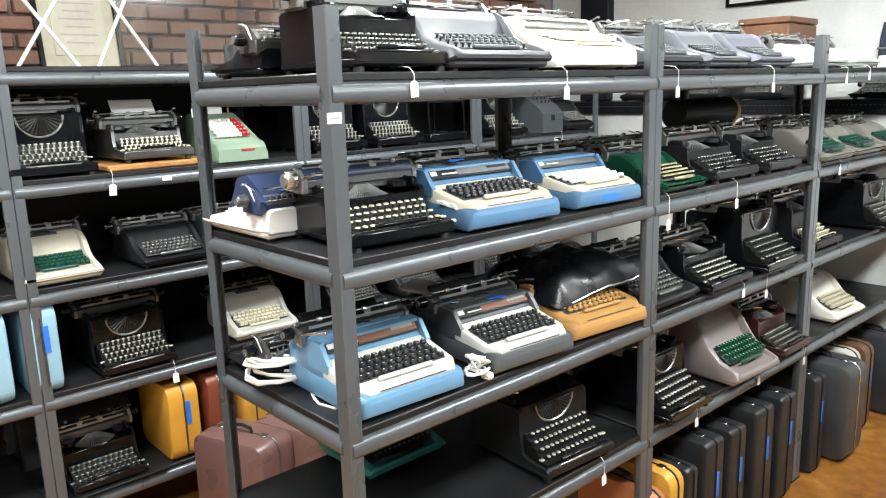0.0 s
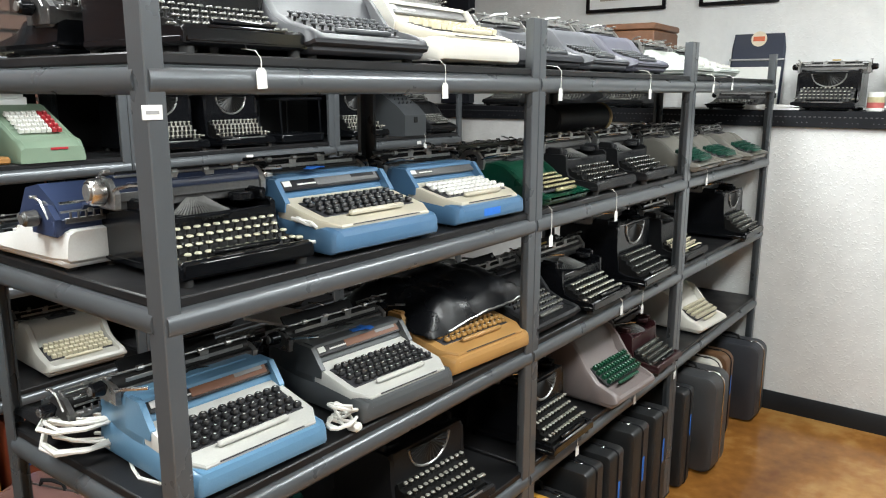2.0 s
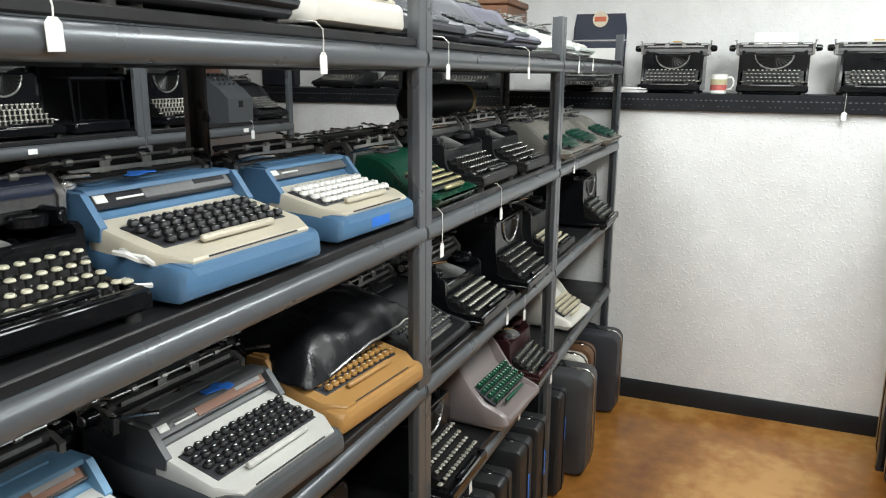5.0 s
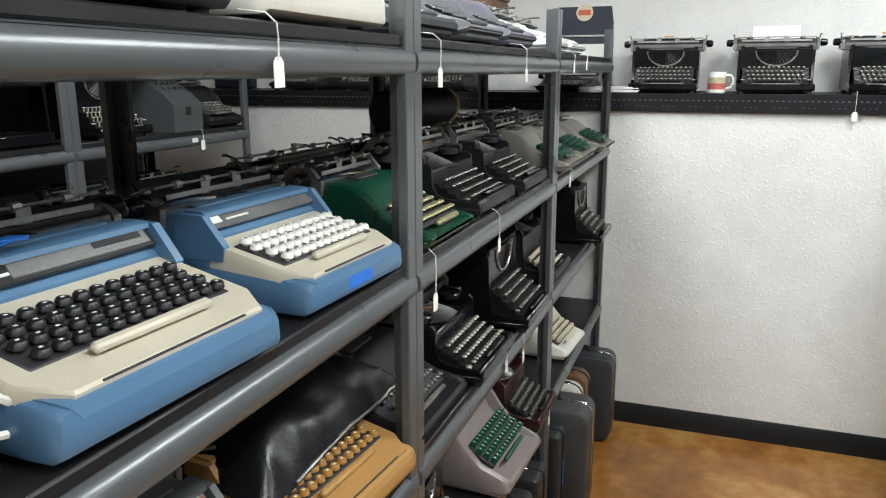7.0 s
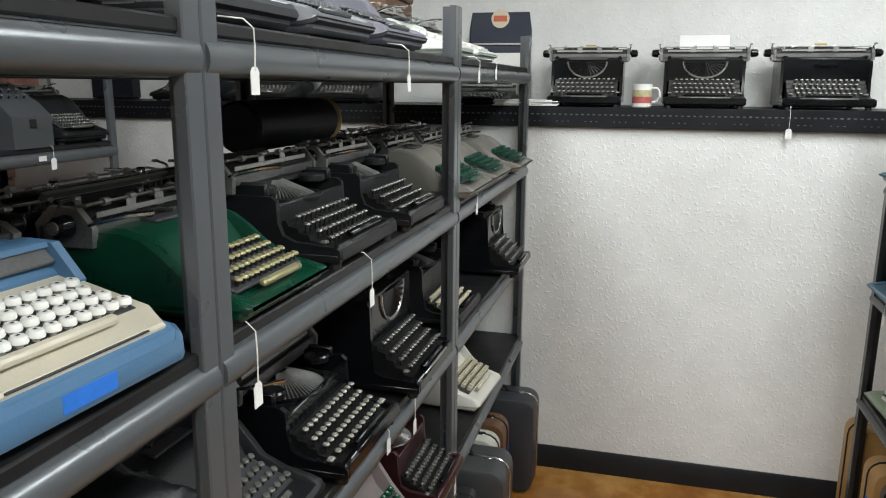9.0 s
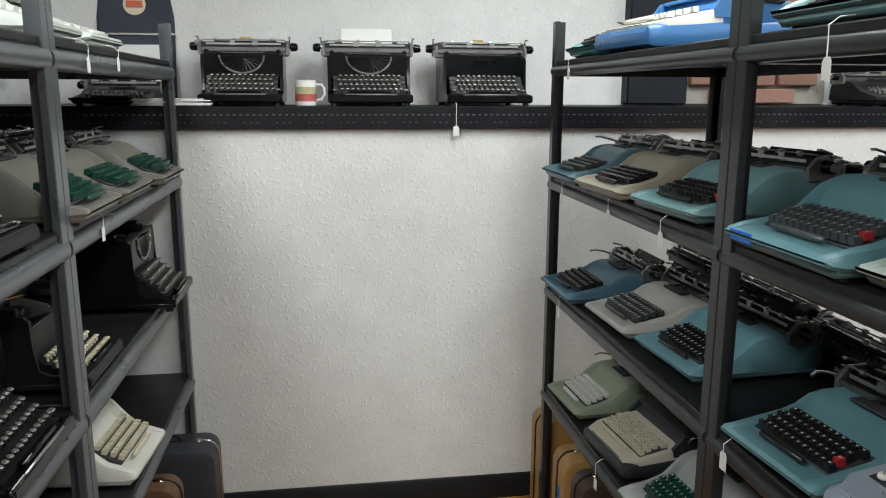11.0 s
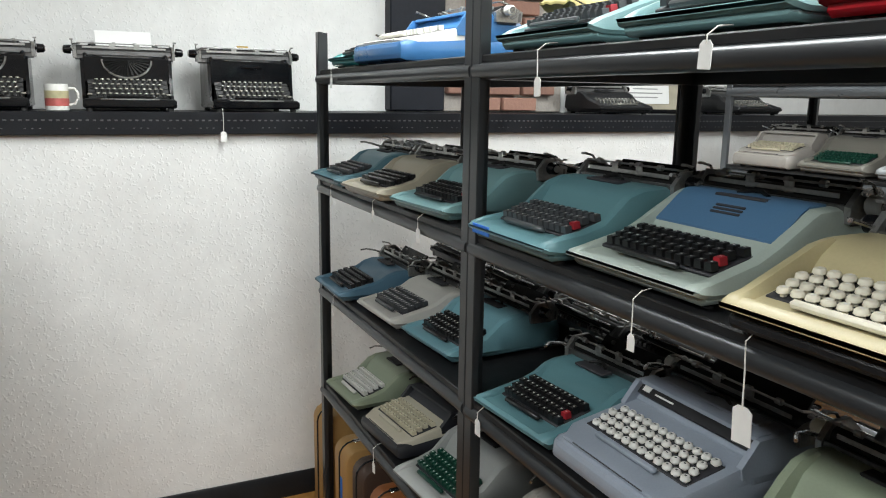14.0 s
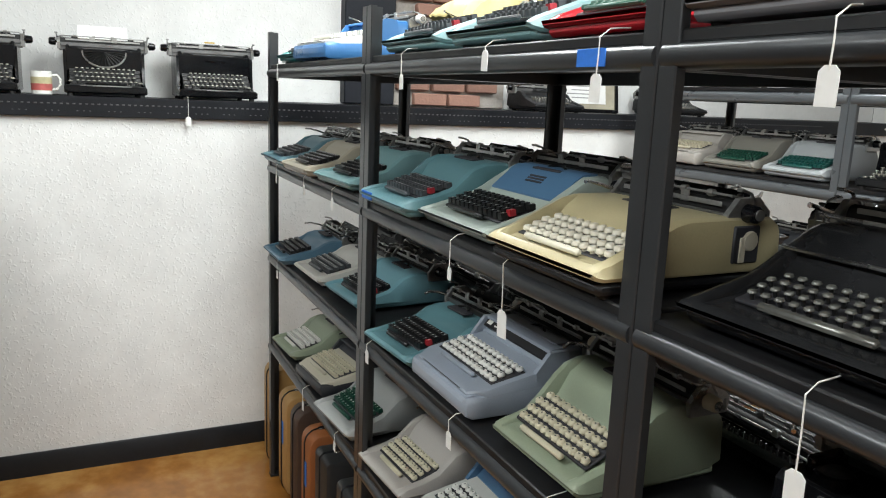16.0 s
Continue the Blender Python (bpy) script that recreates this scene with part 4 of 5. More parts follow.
upright_standard(L(2.94, 3, 2.27), "black portable typewriter with ringed round keys", 0.29, 0.33, 0.135, BLACKGLOSS, KSILVER, True)
upright_standard(L(3.34, 3, 2.26), "tall black desk typewriter with ringed keys", 0.30, 0.36, 0.22, BLACKGLOSS, KRING, True)
upright_standard(L(3.83, 3, 2.29), "black typewriter with cream keys", 0.27, 0.33, 0.18, BLACKCRINKLE, KCREAM, full=None)
upright_standard(L(4.48, 3, 2.23), "tall black desk typewriter near the wall", 0.30, 0.37, 0.22, BLACKGLOSS, KRING, full=None)
upright_standard(L(2.66, 4, 2.25), "black desk typewriter with pale ringed keys and a wooden top", 0.26, 0.33, 0.2, BLACKGLOSS, KSILVER, True)
modern(L(3.12, 4, 2.24, -3), "mauve-grey desk typewriter with green keys", 0.32, 0.37, 0.22, MAUVE, None, plastic(.008, .07, .036), "square", "desk", full=True)
upright_standard(L(3.50, 4, 2.26), "dark maroon portable typewriter with black keys", 0.25, 0.32, 0.15, MAROON, KRING, full=None)
modern(L(4.12, 4, 2.28, -4), "white rounded typewriter with cream keys", 0.30, 0.34, 0.17, OFFWHITE, None, KCREAM, "square", "desk", full=None)

# machines on the rack's far side, seen from behind
navy = modern(LB(1.47, 2), "white typewriter with a navy hood and platen, from behind", 0.34, 0.34, 0.085, paint(.62, .62, .6), None, KWHITE, "square", "flat", away=True, cover=NAVY, deep=NAVY, knob=DULLMETAL)
part("hood", Shape().prism([(0.14, 0.07), (0.19, 0.145), (0.24, 0.155), (0.30, 0.12), (0.325, 0.08)], -0.155, 0.155, "x"), NAVY, navy, "navy hood")
modern(LB(1.88, 2), "grey electric typewriter seen from behind", 0.36, 0.28, 0.085, OLIVE, None, KGREY, "square", "wedge", away=True)
modern(LB(2.24, 2), "black typewriter with a long carriage seen from behind", 0.34, 0.28, 0.075, BLACKCRINKLE, None, KGREY, "square", "flat", away=True)
modern(LB(2.72, 2), "olive-grey typewriter with a wide carriage seen from behind", 0.42, 0.28, 0.115, OLIVE, None, KGREEN, "square", "desk", deep=OLIVE, away=True)
modern(LB(3.16, 2), "brown-grey typewriter seen from behind", 0.34, 0.28, 0.11, paint(.14, .11, .09), None, KGREY, "square", "desk", away=True)
modern(LB(3.95, 2), "grey typewriter seen from behind", 0.34, 0.30, 0.13, WARMGREY, None, KGREY, "square", "desk", away=True)
modern(LB(4.40, 2), "black portable seen from behind", 0.34, 0.28, 0.12, BLACKCRINKLE, None, KGREY, "square", "flat", away=True)
for x, lv, s, c, k in ((1.5, 3, 0.36, BLACKCRINKLE, "flat"), (1.92, 3, 0.38, BLACKCRINKLE, "wedge"), (2.24, 3, 0.22, DARKGREY, "flat"), (2.7, 3, 0.34, BLACKCRINKLE, "desk"), (3.2, 3, 0.34, BLACKGLOSS, "desk"),
                       (3.92, 3, 0.36, DARKGREY, "flat"), (4.4, 3, 0.33, BLACKCRINKLE, "desk"), (2.7, 4, 0.34, BLACKCRINKLE, "flat"), (3.1, 4, 0.3, DARKGREY, "flat"), (3.5, 4, 0.3, MAROON, "flat"), (1.52, 1, 0.32, BLACKGLOSS, "flat"), (1.95, 1, 0.34, WARMGREY, "flat"), (2.8, 1, 0.34, DARKGREY, "flat"), (3.3, 1, 0.34, BLACKCRINKLE, "flat")):
    modern(LB(x, lv), "dark typewriter seen from behind on the rack's far side", s, 0.26, 0.075, c, None, KGREY, "square", k, away=True)

# ---- aisle, rack on the other side ----
modern(R(4.32, 1, 1.0), "turquoise portable typewriter with black keys on the top shelf", 0.27, 0.345, 0.085, AQUA, None, KBLACK, "square", "low", full=None)
modern(R(3.98, 1, 1.0, 4), "bright blue electric typewriter with white keys on the top shelf", 0.34, 0.395, 0.135, ROYALBLUE, OFFWHITE, KWHITE, "square", "wedge", knob=KWHITE)
modern(R(3.13, 1, 1.0), "pale turquoise portable typewriter with dark keys and a red key", 0.33, 0.345, 0.088, PALETEAL, None, KGREY, "square", "low", red=True, full=True)
modern(R(2.74, 1, 1.0), "pale turquoise portable typewriter with dark keys and a red key", 0.34, 0.345, 0.092, PALETEAL, None, KGREY, "square", "low", red=True, full=True)
modern(R(2.40, 1, 0.99), "glossy red portable typewriter with dark green keys", 0.31, 0.345, 0.088, RED, None, KGREEN, "tall", "low", full=True)
modern(R(2.03, 1, 1.01), "grey portable typewriter with dark keys on the top shelf", 0.33, 0.345, 0.09, paint(.2, .2, .215), None, KGREY, "square", "low", full=True)
modern(R(4.35, 2, 1.055), "steel blue portable typewriter with grey keys", 0.29, 0.36, 0.102, TEALDEEP, None, KGREY, "square", "curvy", full=None)
modern(R(3.99, 2, 1.055, 3), "beige portable typewriter with black keys", 0.29, 0.36, 0.106, BEIGE, None, KBLACK, "square", "curvy")
modern(R(3.63, 2, 1.03, 4), "turquoise desk typewriter with black keys and a red key", 0.30, 0.375, 0.11, PALETEAL, None, KBLACK, "square", "curvy", red=True, full=True)
modern(R(3.155, 2, 1.045), "teal desk typewriter with grey keys, red key and blue tape", 0.31, 0.385, 0.125, TEAL, None, KGREY, "square", "curvy", red=True, full=True, tape=-0.3)
modern(R(2.835, 2, 1.01), "pale green typewriter with blue top cover and one red key", 0.33, 0.40, 0.128, PALEGREEN, None, KBLACK, "square", "slope", red=True, full=True, knob=paint(.35, .36, .35), top_color=BLUE)
cream = modern(R(2.44, 2, 1.045), "cream-yellow portable typewriter with cream keys in a tray", 0.335, 0.365, 0.11, YELLOWCREAM, None, plastic(.72, .68, .56), "tall", "slab", full=True, base=BLACKCRINKLE)
for sx in (-1, 1):
    notch = part("carriage_notch", Shape().box((sx * 0.166, 0.285, 0.076), (0.006, 0.055, 0.06), 0.003), INK, cream, "dark opening for the carriage end")
    part("carriage_end", Shape().cyl((sx * 0.1655, 0.29, 0.082), (sx * 0.173, 0.29, 0.082), 0.016, 14, None, 0.002).box((sx * 0.1685, 0.275, 0.068), (0.006, 0.012, 0.04), 0.001), CREAM, notch)
desk_machine = modern(R(1.985, 2, 0.995), "black glossy desk typewriter with grey round keys", 0.37, 0.40, 0.125, mat("worn_black_enamel", (0.018, 0.0185, 0.02), 0.2, 0, 0.05, 60, 0.3, 0.3), None, KRING, "round", "slope", full=True, sign=STEEL)
for yy, zz in ((0.445, 0.66), (0.60, 0.985)):
    part("trim_strip", Shape().box((0, yy * 0.40, zz * 0.135 + 0.010), (0.335, 0.005, 0.005), 0.001), CHROME, desk_machine, "thin chrome trim line")
modern(R(4.36, 3, 1.045), "dark blue portable typewriter with black keys", 0.29, 0.35, 0.092, BLUEGREY, None, KBLACK, "square", "flat", full=None)
modern(R(4.01, 3, 1.0, 2), "off-white portable typewriter with dark keys", 0.29, 0.35, 0.096, paint(.5, .49, .45), None, KGREY, "square", "flat")
modern(R(3.69, 3, 0.975, 3), "pale blue portable typewriter with black keys and a red key", 0.29, 0.35, 0.102, paint(.16, .33, .38), None, KBLACK, "square", "curvy", red=True, full=True)
modern(R(3.16, 3, 1.02, 4), "teal portable typewriter with black keys and a red key", 0.265, 0.355, 0.095, TEAL, None, KBLACK, "square", "flat", red=True, full=True, sign=WHITEPLASTIC)
modern(R(2.87, 3, 1.0), "silver-blue typewriter with white keys and a black name strip", 0.31, 0.385, 0.126, SILVERBLUE, SILVERBLUE, KWHITE, "tall", "wedge", full=True, plate=BLACKPLATE, knob=KWHITE)
modern(R(2.50, 3, 0.985), "sage green desk typewriter with cream keys", 0.30, 0.32, 0.15, SAGE, None, KCREAM, "tall", "desk", full=True, knob=KCREAM, sign=WHITEPLASTIC, deep=paint(.4, .4, .4))
modern(R(4.34, 4, 1.01, 4), "olive green portable typewriter with white keys", 0.27, 0.35, 0.105, SAGE, None, KWHITE, "square", "curvy")
modern(R(3.96, 4, 1.0, 5), "dark grey portable typewriter with a cream keyboard and cream keys", 0.28, 0.35, 0.108, DARKGREY, CREAM, KCREAM, "square", "wedge")
modern(R(3.60, 4, 1.03, 5), "silver-grey typewriter with dark green keys", 0.29, 0.37, 0.12, paint(.3, .31, .3), None, KGREEN, "square", "curvy", full=True)
modern(R(3.21, 4, 1.01, 4), "taupe typewriter with cream keys and white carriage knobs", 0.28, 0.36, 0.115, TAUPE, None, KCREAM, "tall", "curvy", full=True, knob=KCREAM)
modern(R(2.86, 4, 1.0), "blue typewriter with white keys, low on the rack", 0.31, 0.385, 0.12, BLUE, LIGHTPANEL, KWHITE, "tall", "wedge", full=True)
modern(R(2.48, 4, 0.98), "sage green desk typewriter, low on the rack", 0.30, 0.32, 0.15, SAGE, None, KCREAM, "tall", "desk")
for x, lv, s, c, k, h in ((4.3, 2, .34, BLACKCRINKLE, "flat", .10), (3.9, 2, .34, DARKGREY, "flat", .11), (3.55, 2, .3, BLACKCRINKLE, "flat", .12), (3.1, 2, .36, BLACKCRINKLE, "flat", .13), (2.7, 2, .36, DARKGREY, "desk", .13), (2.1, 2, .38, BLACKCRINKLE, "flat", .14), (1.6, 2, .36, BLACKGLOSS, "desk", .14),
                          (4.3, 3, .3, BLACKCRINKLE, "desk", .15), (3.9, 3, .34, BLACKGLOSS, "desk", .14), (3.52, 3, .3, BLACKCRINKLE, "flat", .12), (3.12, 3, .36, BLACKGLOSS, "desk", .14), (2.72, 3, .34, MAROON, "flat", .10), (2.36, 3, .3, BLACKGLOSS, "flat", .10), (1.95, 3, .36, BLACKGLOSS, "desk", .13), (1.55, 3, .34, BLACKCRINKLE, "desk", .13),
                          (4.0, 4, .34, DARKGREY, "flat", .12), (3.5, 4, .34, BLACKCRINKLE, "flat", .12), (3.0, 4, .34, TEALDEEP, "flat", .12), (2.5, 4, .34, BLACKGLOSS, "flat", .12)):
    modern(RB(x, lv), "dark typewriter seen from behind on the rack's far side", s, 0.24, h - 0.045, c, None, KGREY, "square", k, away=True)
upright_standard(R(1.92, 3, 0.98), "black desk typewriter with an open steel frame", 0.32, 0.36, 0.19, BLACKGLOSS, KRING)
upright_standard(R(1.5, 2, 1.0), "black desk typewriter in the next bay", 0.32, 0.36, 0.19, BLACKGLOSS, KRING)
modern(R(1.5, 1, 1.0), "grey portable typewriter on the top shelf", 0.33, 0.365, 0.12, GREYSHELL, None, KGREY, "square", "curvy")

# ---- the ledge on the end wall ----
for y, w, p, txt in ((2.07, 0.30, False, "black upright desk typewriter on the wall ledge"), (1.60, 0.315, True, "black upright desk typewriter with white paper on the wall ledge"), (1.15, 0.33, False, "black closed-front desk typewriter on the wall ledge")):
    upright_standard(pose(4.885, y, LEDGE, 0, 0, -90), txt, w, 0.33, 0.187, BLACKGLOSS, KSILVER, True, p, "closed" not in txt, group="typewriters on the wall ledge")
mug = thing("mug", pose(4.93, 1.838, LEDGE, 0, 0, -90), "white coffee mug with a red and yellow picture band", "mug")
prof = [(0.034, 0), (0.038, 0.004), (0.0385, 0.09), (0.0375, 0.093), (0.035, 0.09), (0.034, 0.01), (0.0, 0.008)]
cup = Shape()
vs = [(r * math.cos(2 * math.pi * i / 24), r * math.sin(2 * math.pi * i / 24), z) for r, z in [(0.0, 0.0)] + prof for i in range(24)]
cup.put(vs, [[k * 24 + i, k * 24 + (i + 1) % 24, (k + 1) * 24 + (i + 1) % 24, (k + 1) * 24 + i] for k in range(len(prof)) for i in range(24)])
part("cup", cup, WHITEPLASTIC, mug)
for name, z0, z1, c in (("red_band", 0.018, 0.044, (0.45, 0.11, 0.10)), ("yellow_band", 0.044, 0.07, (0.5, 0.46, 0.28))):
    part(name, Shape().cyl((0, 0, z0), (0, 0, z1), 0.0388, 24), mat("mug_print", c, 0.35, 0, 0, 50, 0.3), mug)
part("handle", Shape().tube([(0.037, 0, 0.078), (0.058, 0, 0.078), (0.068, 0, 0.062), (0.068, 0, 0.042), (0.056, 0, 0.024), (0.036, 0, 0.02)], 0.0055, 8), WHITEPLASTIC, mug)

# ---- cases under the racks ----
for x, w, h, c, tp, txt in ((2.505, 0.07, 0.40, (0.42, 0.16, 0.07), False, "copper brown hard case standing under the rack"), (2.60, 0.09, 0.44, (0.62, 0.33, 0.05), True, "yellow hard typewriter case with blue tape"),
                            (2.70, 0.07, 0.42, BLACKCASE, False, "slim black hard typewriter case"), (2.855, 0.13, 0.47, BLACKCASE, True, "black hard typewriter case with blue tape"), (3.03, 0.12, 0.46, BLACKCASE, True, "black hard typewriter case with blue tape"),
                            (3.25, 0.15, 0.47, BLACKCASE, True, "black hard typewriter case with blue tape"), (3.46, 0.14, 0.46, BLACKCASE, True, "black hard typewriter case with blue tape"), (3.78, 0.12, 0.45, BLACKCASE, True, "black hard typewriter case with blue tape"),
                            (4.02, 0.20, 0.46, (0.05, 0.052, 0.055), False, "dark grey moulded suitcase with a chrome seam"), (4.19, 0.10, 0.46, (0.5, 0.49, 0.43), False, "off-white moulded suitcase beside a grey one"),
                            (4.36, 0.12, 0.45, (0.13, 0.065, 0.03), True, "brown leather-look case with blue tape"), (4.70, 0.17, 0.42, (0.035, 0.038, 0.046), False, "dark blue-grey moulded suitcase by the wall")):
    suitcase(pose(x, 2.19 if w > 0.15 else 2.26, 0.005), txt, w, 0.36 if w > 0.15 else 0.33, h, c, CHROME if w > 0.15 else DARKSTEEL, tp, 0.42)
for x, w, h, c, tp, txt in ((4.655, 0.16, 0.47, (0.36, 0.21, 0.07), False, "tan cloth typewriter case standing by the wall"), (4.37, 0.15, 0.45, (0.40, 0.23, 0.08), True, "tan leather-look typewriter case with blue tape"),
                            (4.18, 0.12, 0.46, (0.06, 0.035, 0.025), False, "dark brown typewriter case"), (4.0, 0.13, 0.44, (0.30, 0.10, 0.03), True, "orange-brown typewriter case with blue tape"), (3.80, 0.15, 0.44, BLACKCASE, False, "black typewriter case standing under the rack"),
                            (3.55, 0.14, 0.44, BLACKCASE, True, "black typewriter case with blue tape"), (3.0, 0.15, 0.44, (0.06, 0.06, 0.065), False, "grey typewriter case under the rack"), (2.7, 0.14, 0.44, BLACKCASE, False, "black typewriter case standing under the rack")):
    suitcase(pose(x, 1.0, 0.005, 0, 0, 180), txt, w, 0.34, h, c, DARKSTEEL, tp, 0.5)
for x, y, a, c in ((1.76, 3.46, 20, (0.16, 0.085, 0.075)), (1.98, 3.40, 20, (0.17, 0.095, 0.08))):
    suitcase(pose(x, y, 0.005, 0, 0, a), "brown vinyl suitcase standing in the next aisle", 0.19, 0.36, 0.45, c, DULLMETAL, False, 0.3)


def row2(x, lv, yaw=0.0, y=R2F):
    return pose(x, y, R2Z[lv - 1] + 0.004, 0, 0, yaw)


for x, w, txt in ((1.215, 0.29, "black upright desk typewriter with ringed keys"), (2.42, 0.28, "black upright desk typewriter"), (2.76, 0.28, "black upright desk typewriter with gold decal"), (3.53, 0.27, "black upright desk typewriter between uprights")):
    upright_standard(row2(x, 2), txt, w, 0.33, 0.215, BLACKGLOSS, KSILVER, None)
board = thing("wooden_board", row2(1.595, 2), "varnished wooden base board under an open typewriter", "board")
part("plank", Shape().box((0, 0.19, 0.013), (0.40, 0.36, 0.024), 0.006), mat("varnished_oak", (0.34, 0.17, 0.055), 0.35, 0, 0.2, 30, 0.3), board)
upright_standard(pose(1.595, R2F + 0.02, R2Z[1] + 0.032), "open nickel typewriter with cream keys, white paper, wooden board", 0.27, 0.31, 0.12, DULLMETAL, KCREAM, None, paper=True)
adder = thing("adding_machine", row2(1.93, 2), "mint green adding machine with white and red keys", "adding machine")
part("case", Shape().shell([(0, .05, .05, .0, .97), (.02, .075, .07, .0, 1), (.06, .085, .08, .0, 1), (.2, .16, .155, .0, .98), (.24, .19, .185, .0, .9), (.31, .19, .19, .0, .88), (.33, .16, .16, .0, .86)], 0.115, 0.02, 0.016), MINT, adder)
for i in range(8):
    for k in range(5):
        part("key", key_mesh("square", REDKEY if i > 5 else KWHITE), KWHITE, adder, "", pose(-0.066 + i * 0.0185, 0.075 + k * 0.024, 0.105 + k * 0.0135, 28))
part("paper_roll", Shape().cyl((-0.06, 0.29, 0.225), (0.04, 0.29, 0.225), 0.026, 16).box((-0.01, 0.285, 0.2), (0.13, 0.03, 0.03), 0.004), PAPER, adder)
part("logo_strip", Shape().box((0.02, -0.002, 0.045), (0.06, 0.003, 0.008), 0.001), REDKEY, adder)
stand = thing("machine_frame", row2(3.1, 2), "black skeleton frame of a dismantled machine", "machine frame")
for sx in (-1, 1):
    part("side_frame", Shape().tube([(sx * 0.12, 0.05, 0.01), (sx * 0.12, 0.05, 0.2), (sx * 0.12, 0.28, 0.2), (sx * 0.12, 0.28, 0.01)], 0.007, 6), BLACKGLOSS, stand)
part("cross_bar", Shape().cyl((-0.13, 0.05, 0.2), (0.13, 0.05, 0.2), 0.008, 8).cyl((-0.12, 0.1, 0.198), (0.12, 0.1, 0.198), 0.005, 8), BLACKGLOSS, stand)
part("base", Shape().box((0, 0.16, 0.025), (0.26, 0.26, 0.04), 0.006), BLACKGLOSS, stand)
reg = thing("cash_register", row2(3.88, 2), "small dark grey boxy coin register with a sloped key top", "cash register")
part("body", Shape().prism([(0, 0), (0, 0.11), (0.05, 0.155), (0.16, 0.22), (0.26, 0.22), (0.28, 0)], -0.09, 0.09, "x"), paint(.06, .065, .07), reg)
part("coin_slot", Shape().box((0.0, -0.001, 0.085), (0.03, 0.004, 0.03), 0.001), SLOT, reg)
for i in range(4):
    for k in range(3):
        part("key", key_mesh("round", KGREY), KGREY, reg, "", pose(-0.05 + i * 0.033, 0.07 + k * 0.032, 0.18 + k * 0.02, 30))
modern(row2(4.15, 2), "dark desk typewriter with a red tab key", 0.25, 0.33, 0.17, BLACKCRINKLE, None, KRING, "round", "desk", full=None)
modern(row2(1.20, 3), "cream desk typewriter with green keys", 0.28, 0.35, 0.15, paint(.5, .47, .38), None, KGREEN, "square", "curvy", full=None)
for x, c, st, h in ((1.62, BLACKCRINKLE, "desk", .13), (1.94, paint(.06, .07, .085), "wedge", .14), (2.45, BLACKCRINKLE, "desk", .16), (2.85, DARKGREY, "curvy", .14), (3.5, BLACKGLOSS, "desk", .16), (3.95, BLACKCRINKLE, "desk", .15)):
    modern(row2(x, 3), "dark desk typewriter in shade on the far row", 0.29, 0.33, h, c, None, KRING, "round", st, full=None)
for x, a in ((1.10, 0), (0.94, 0)):
    suitcase(row2(x, 4), "light blue hard typewriter case with blue tape", 0.11, 0.33, 0.33, (0.25, 0.42, 0.52), None, x > 1.0, 0.4)
upright_standard(row2(1.43, 4), "black upright desk typewriter in shade", 0.29, 0.34, 0.2, BLACKGLOSS, KSILVER, None)
modern(row2(1.98, 4, -4), "pale grey typewriter with cream keys and a red badge", 0.30, 0.34, 0.16, paint(.42, .41, .37), None, KCREAM, "square", "curvy", sign=REDKEY, full=None)
for x in (2.5, 2.9, 3.5, 3.95):
    modern(row2(x, 4), "dark desk typewriter in shade on the far row", 0.29, 0.33, 0.15, BLACKCRINKLE, None, KRING, "round", "desk", full=None)
upright_standard(row2(1.27, 5), "black typewriter sitting in its open case", 0.28, 0.32, 0.15, BLACKGLOSS, KRING, None)
lid = thing("open_case", row2(1.27, 5), "open black typewriter case with a raised lid", "case")
part("tray", Shape().box((0, 0.17, 0.002), (0.44, 0.37, 0.006), 0.002), BLACKCRINKLE, lid)
part("raised_lid", Shape().box((0, 0, 0.13), (0.44, 0.02, 0.28), 0.012, pose(0, 0.37, 0.006, -10)), BLACKCRINKLE, lid)
for x, w, c, txt in ((1.575, 0.13, (0.60, 0.30, 0.04), "amber yellow hard case with blue tape"), (1.73, 0.10, (0.20, 0.05, 0.025), "red-brown hard case with blue tape"), (1.89, 0.12, (0.60, 0.30, 0.05), "amber yellow hard typewriter case"), (2.35, 0.14, BLACKCASE, "black hard typewriter case, shaded"), (2.6, 0.14, (0.1, 0.06, 0.04), "dark brown hard typewriter case")):
    suitcase(row2(x, 5), txt, w, 0.33, 0.32, c, None, "tape" in txt, 0.35)

# top of the far row: clear display boxes, easel, framed sheets
CLEAR = clear_mat("clear_acrylic", (0.93, 0.94, 0.94), 0.08)
for x, w, h in ((1.86, 0.46, 0.34), (2.42, 0.5, 0.3)):
    t = thing("display_box", pose(x, 4.14, R2Z[0] + 0.004), "clear acrylic display box, empty, on the top shelf", "display box")
    for nm, c, sz in (("side_pane", (-w / 2, 0, h / 2), (0.004, 0.32, h)), ("side_pane", (w / 2, 0, h / 2), (0.004, 0.32, h)), ("front_pane", (0, -0.16, h / 2), (w - 0.008, 0.004, h)), ("back_pane", (0, 0.16, h / 2), (w - 0.008, 0.004, h)), ("top_pane", (0, 0, h + 0.002), (w, 0.324, 0.004))):
        ob = part(nm, Shape().box(c, sz, 0.0005), CLEAR, t)
        ob.visible_shadow = False
ease = thing("easel", pose(1.42, 4.12, R2Z[0] + 0.004), "white wire easel with crossed legs", "easel")
for a, b2 in (((-0.22, 0.0), (0.02, 0.36)), ((0.0, 0.0), (-0.24, 0.36)), ((0.06, 0.0), (0.22, 0.3)), ((0.3, 0.0), (0.08, 0.36))):
    part("leg", Shape().tube([(a[0], 0, a[1]), (b2[0], 0.03, b2[1])], 0.007, 6), WHITEPLASTIC, ease)


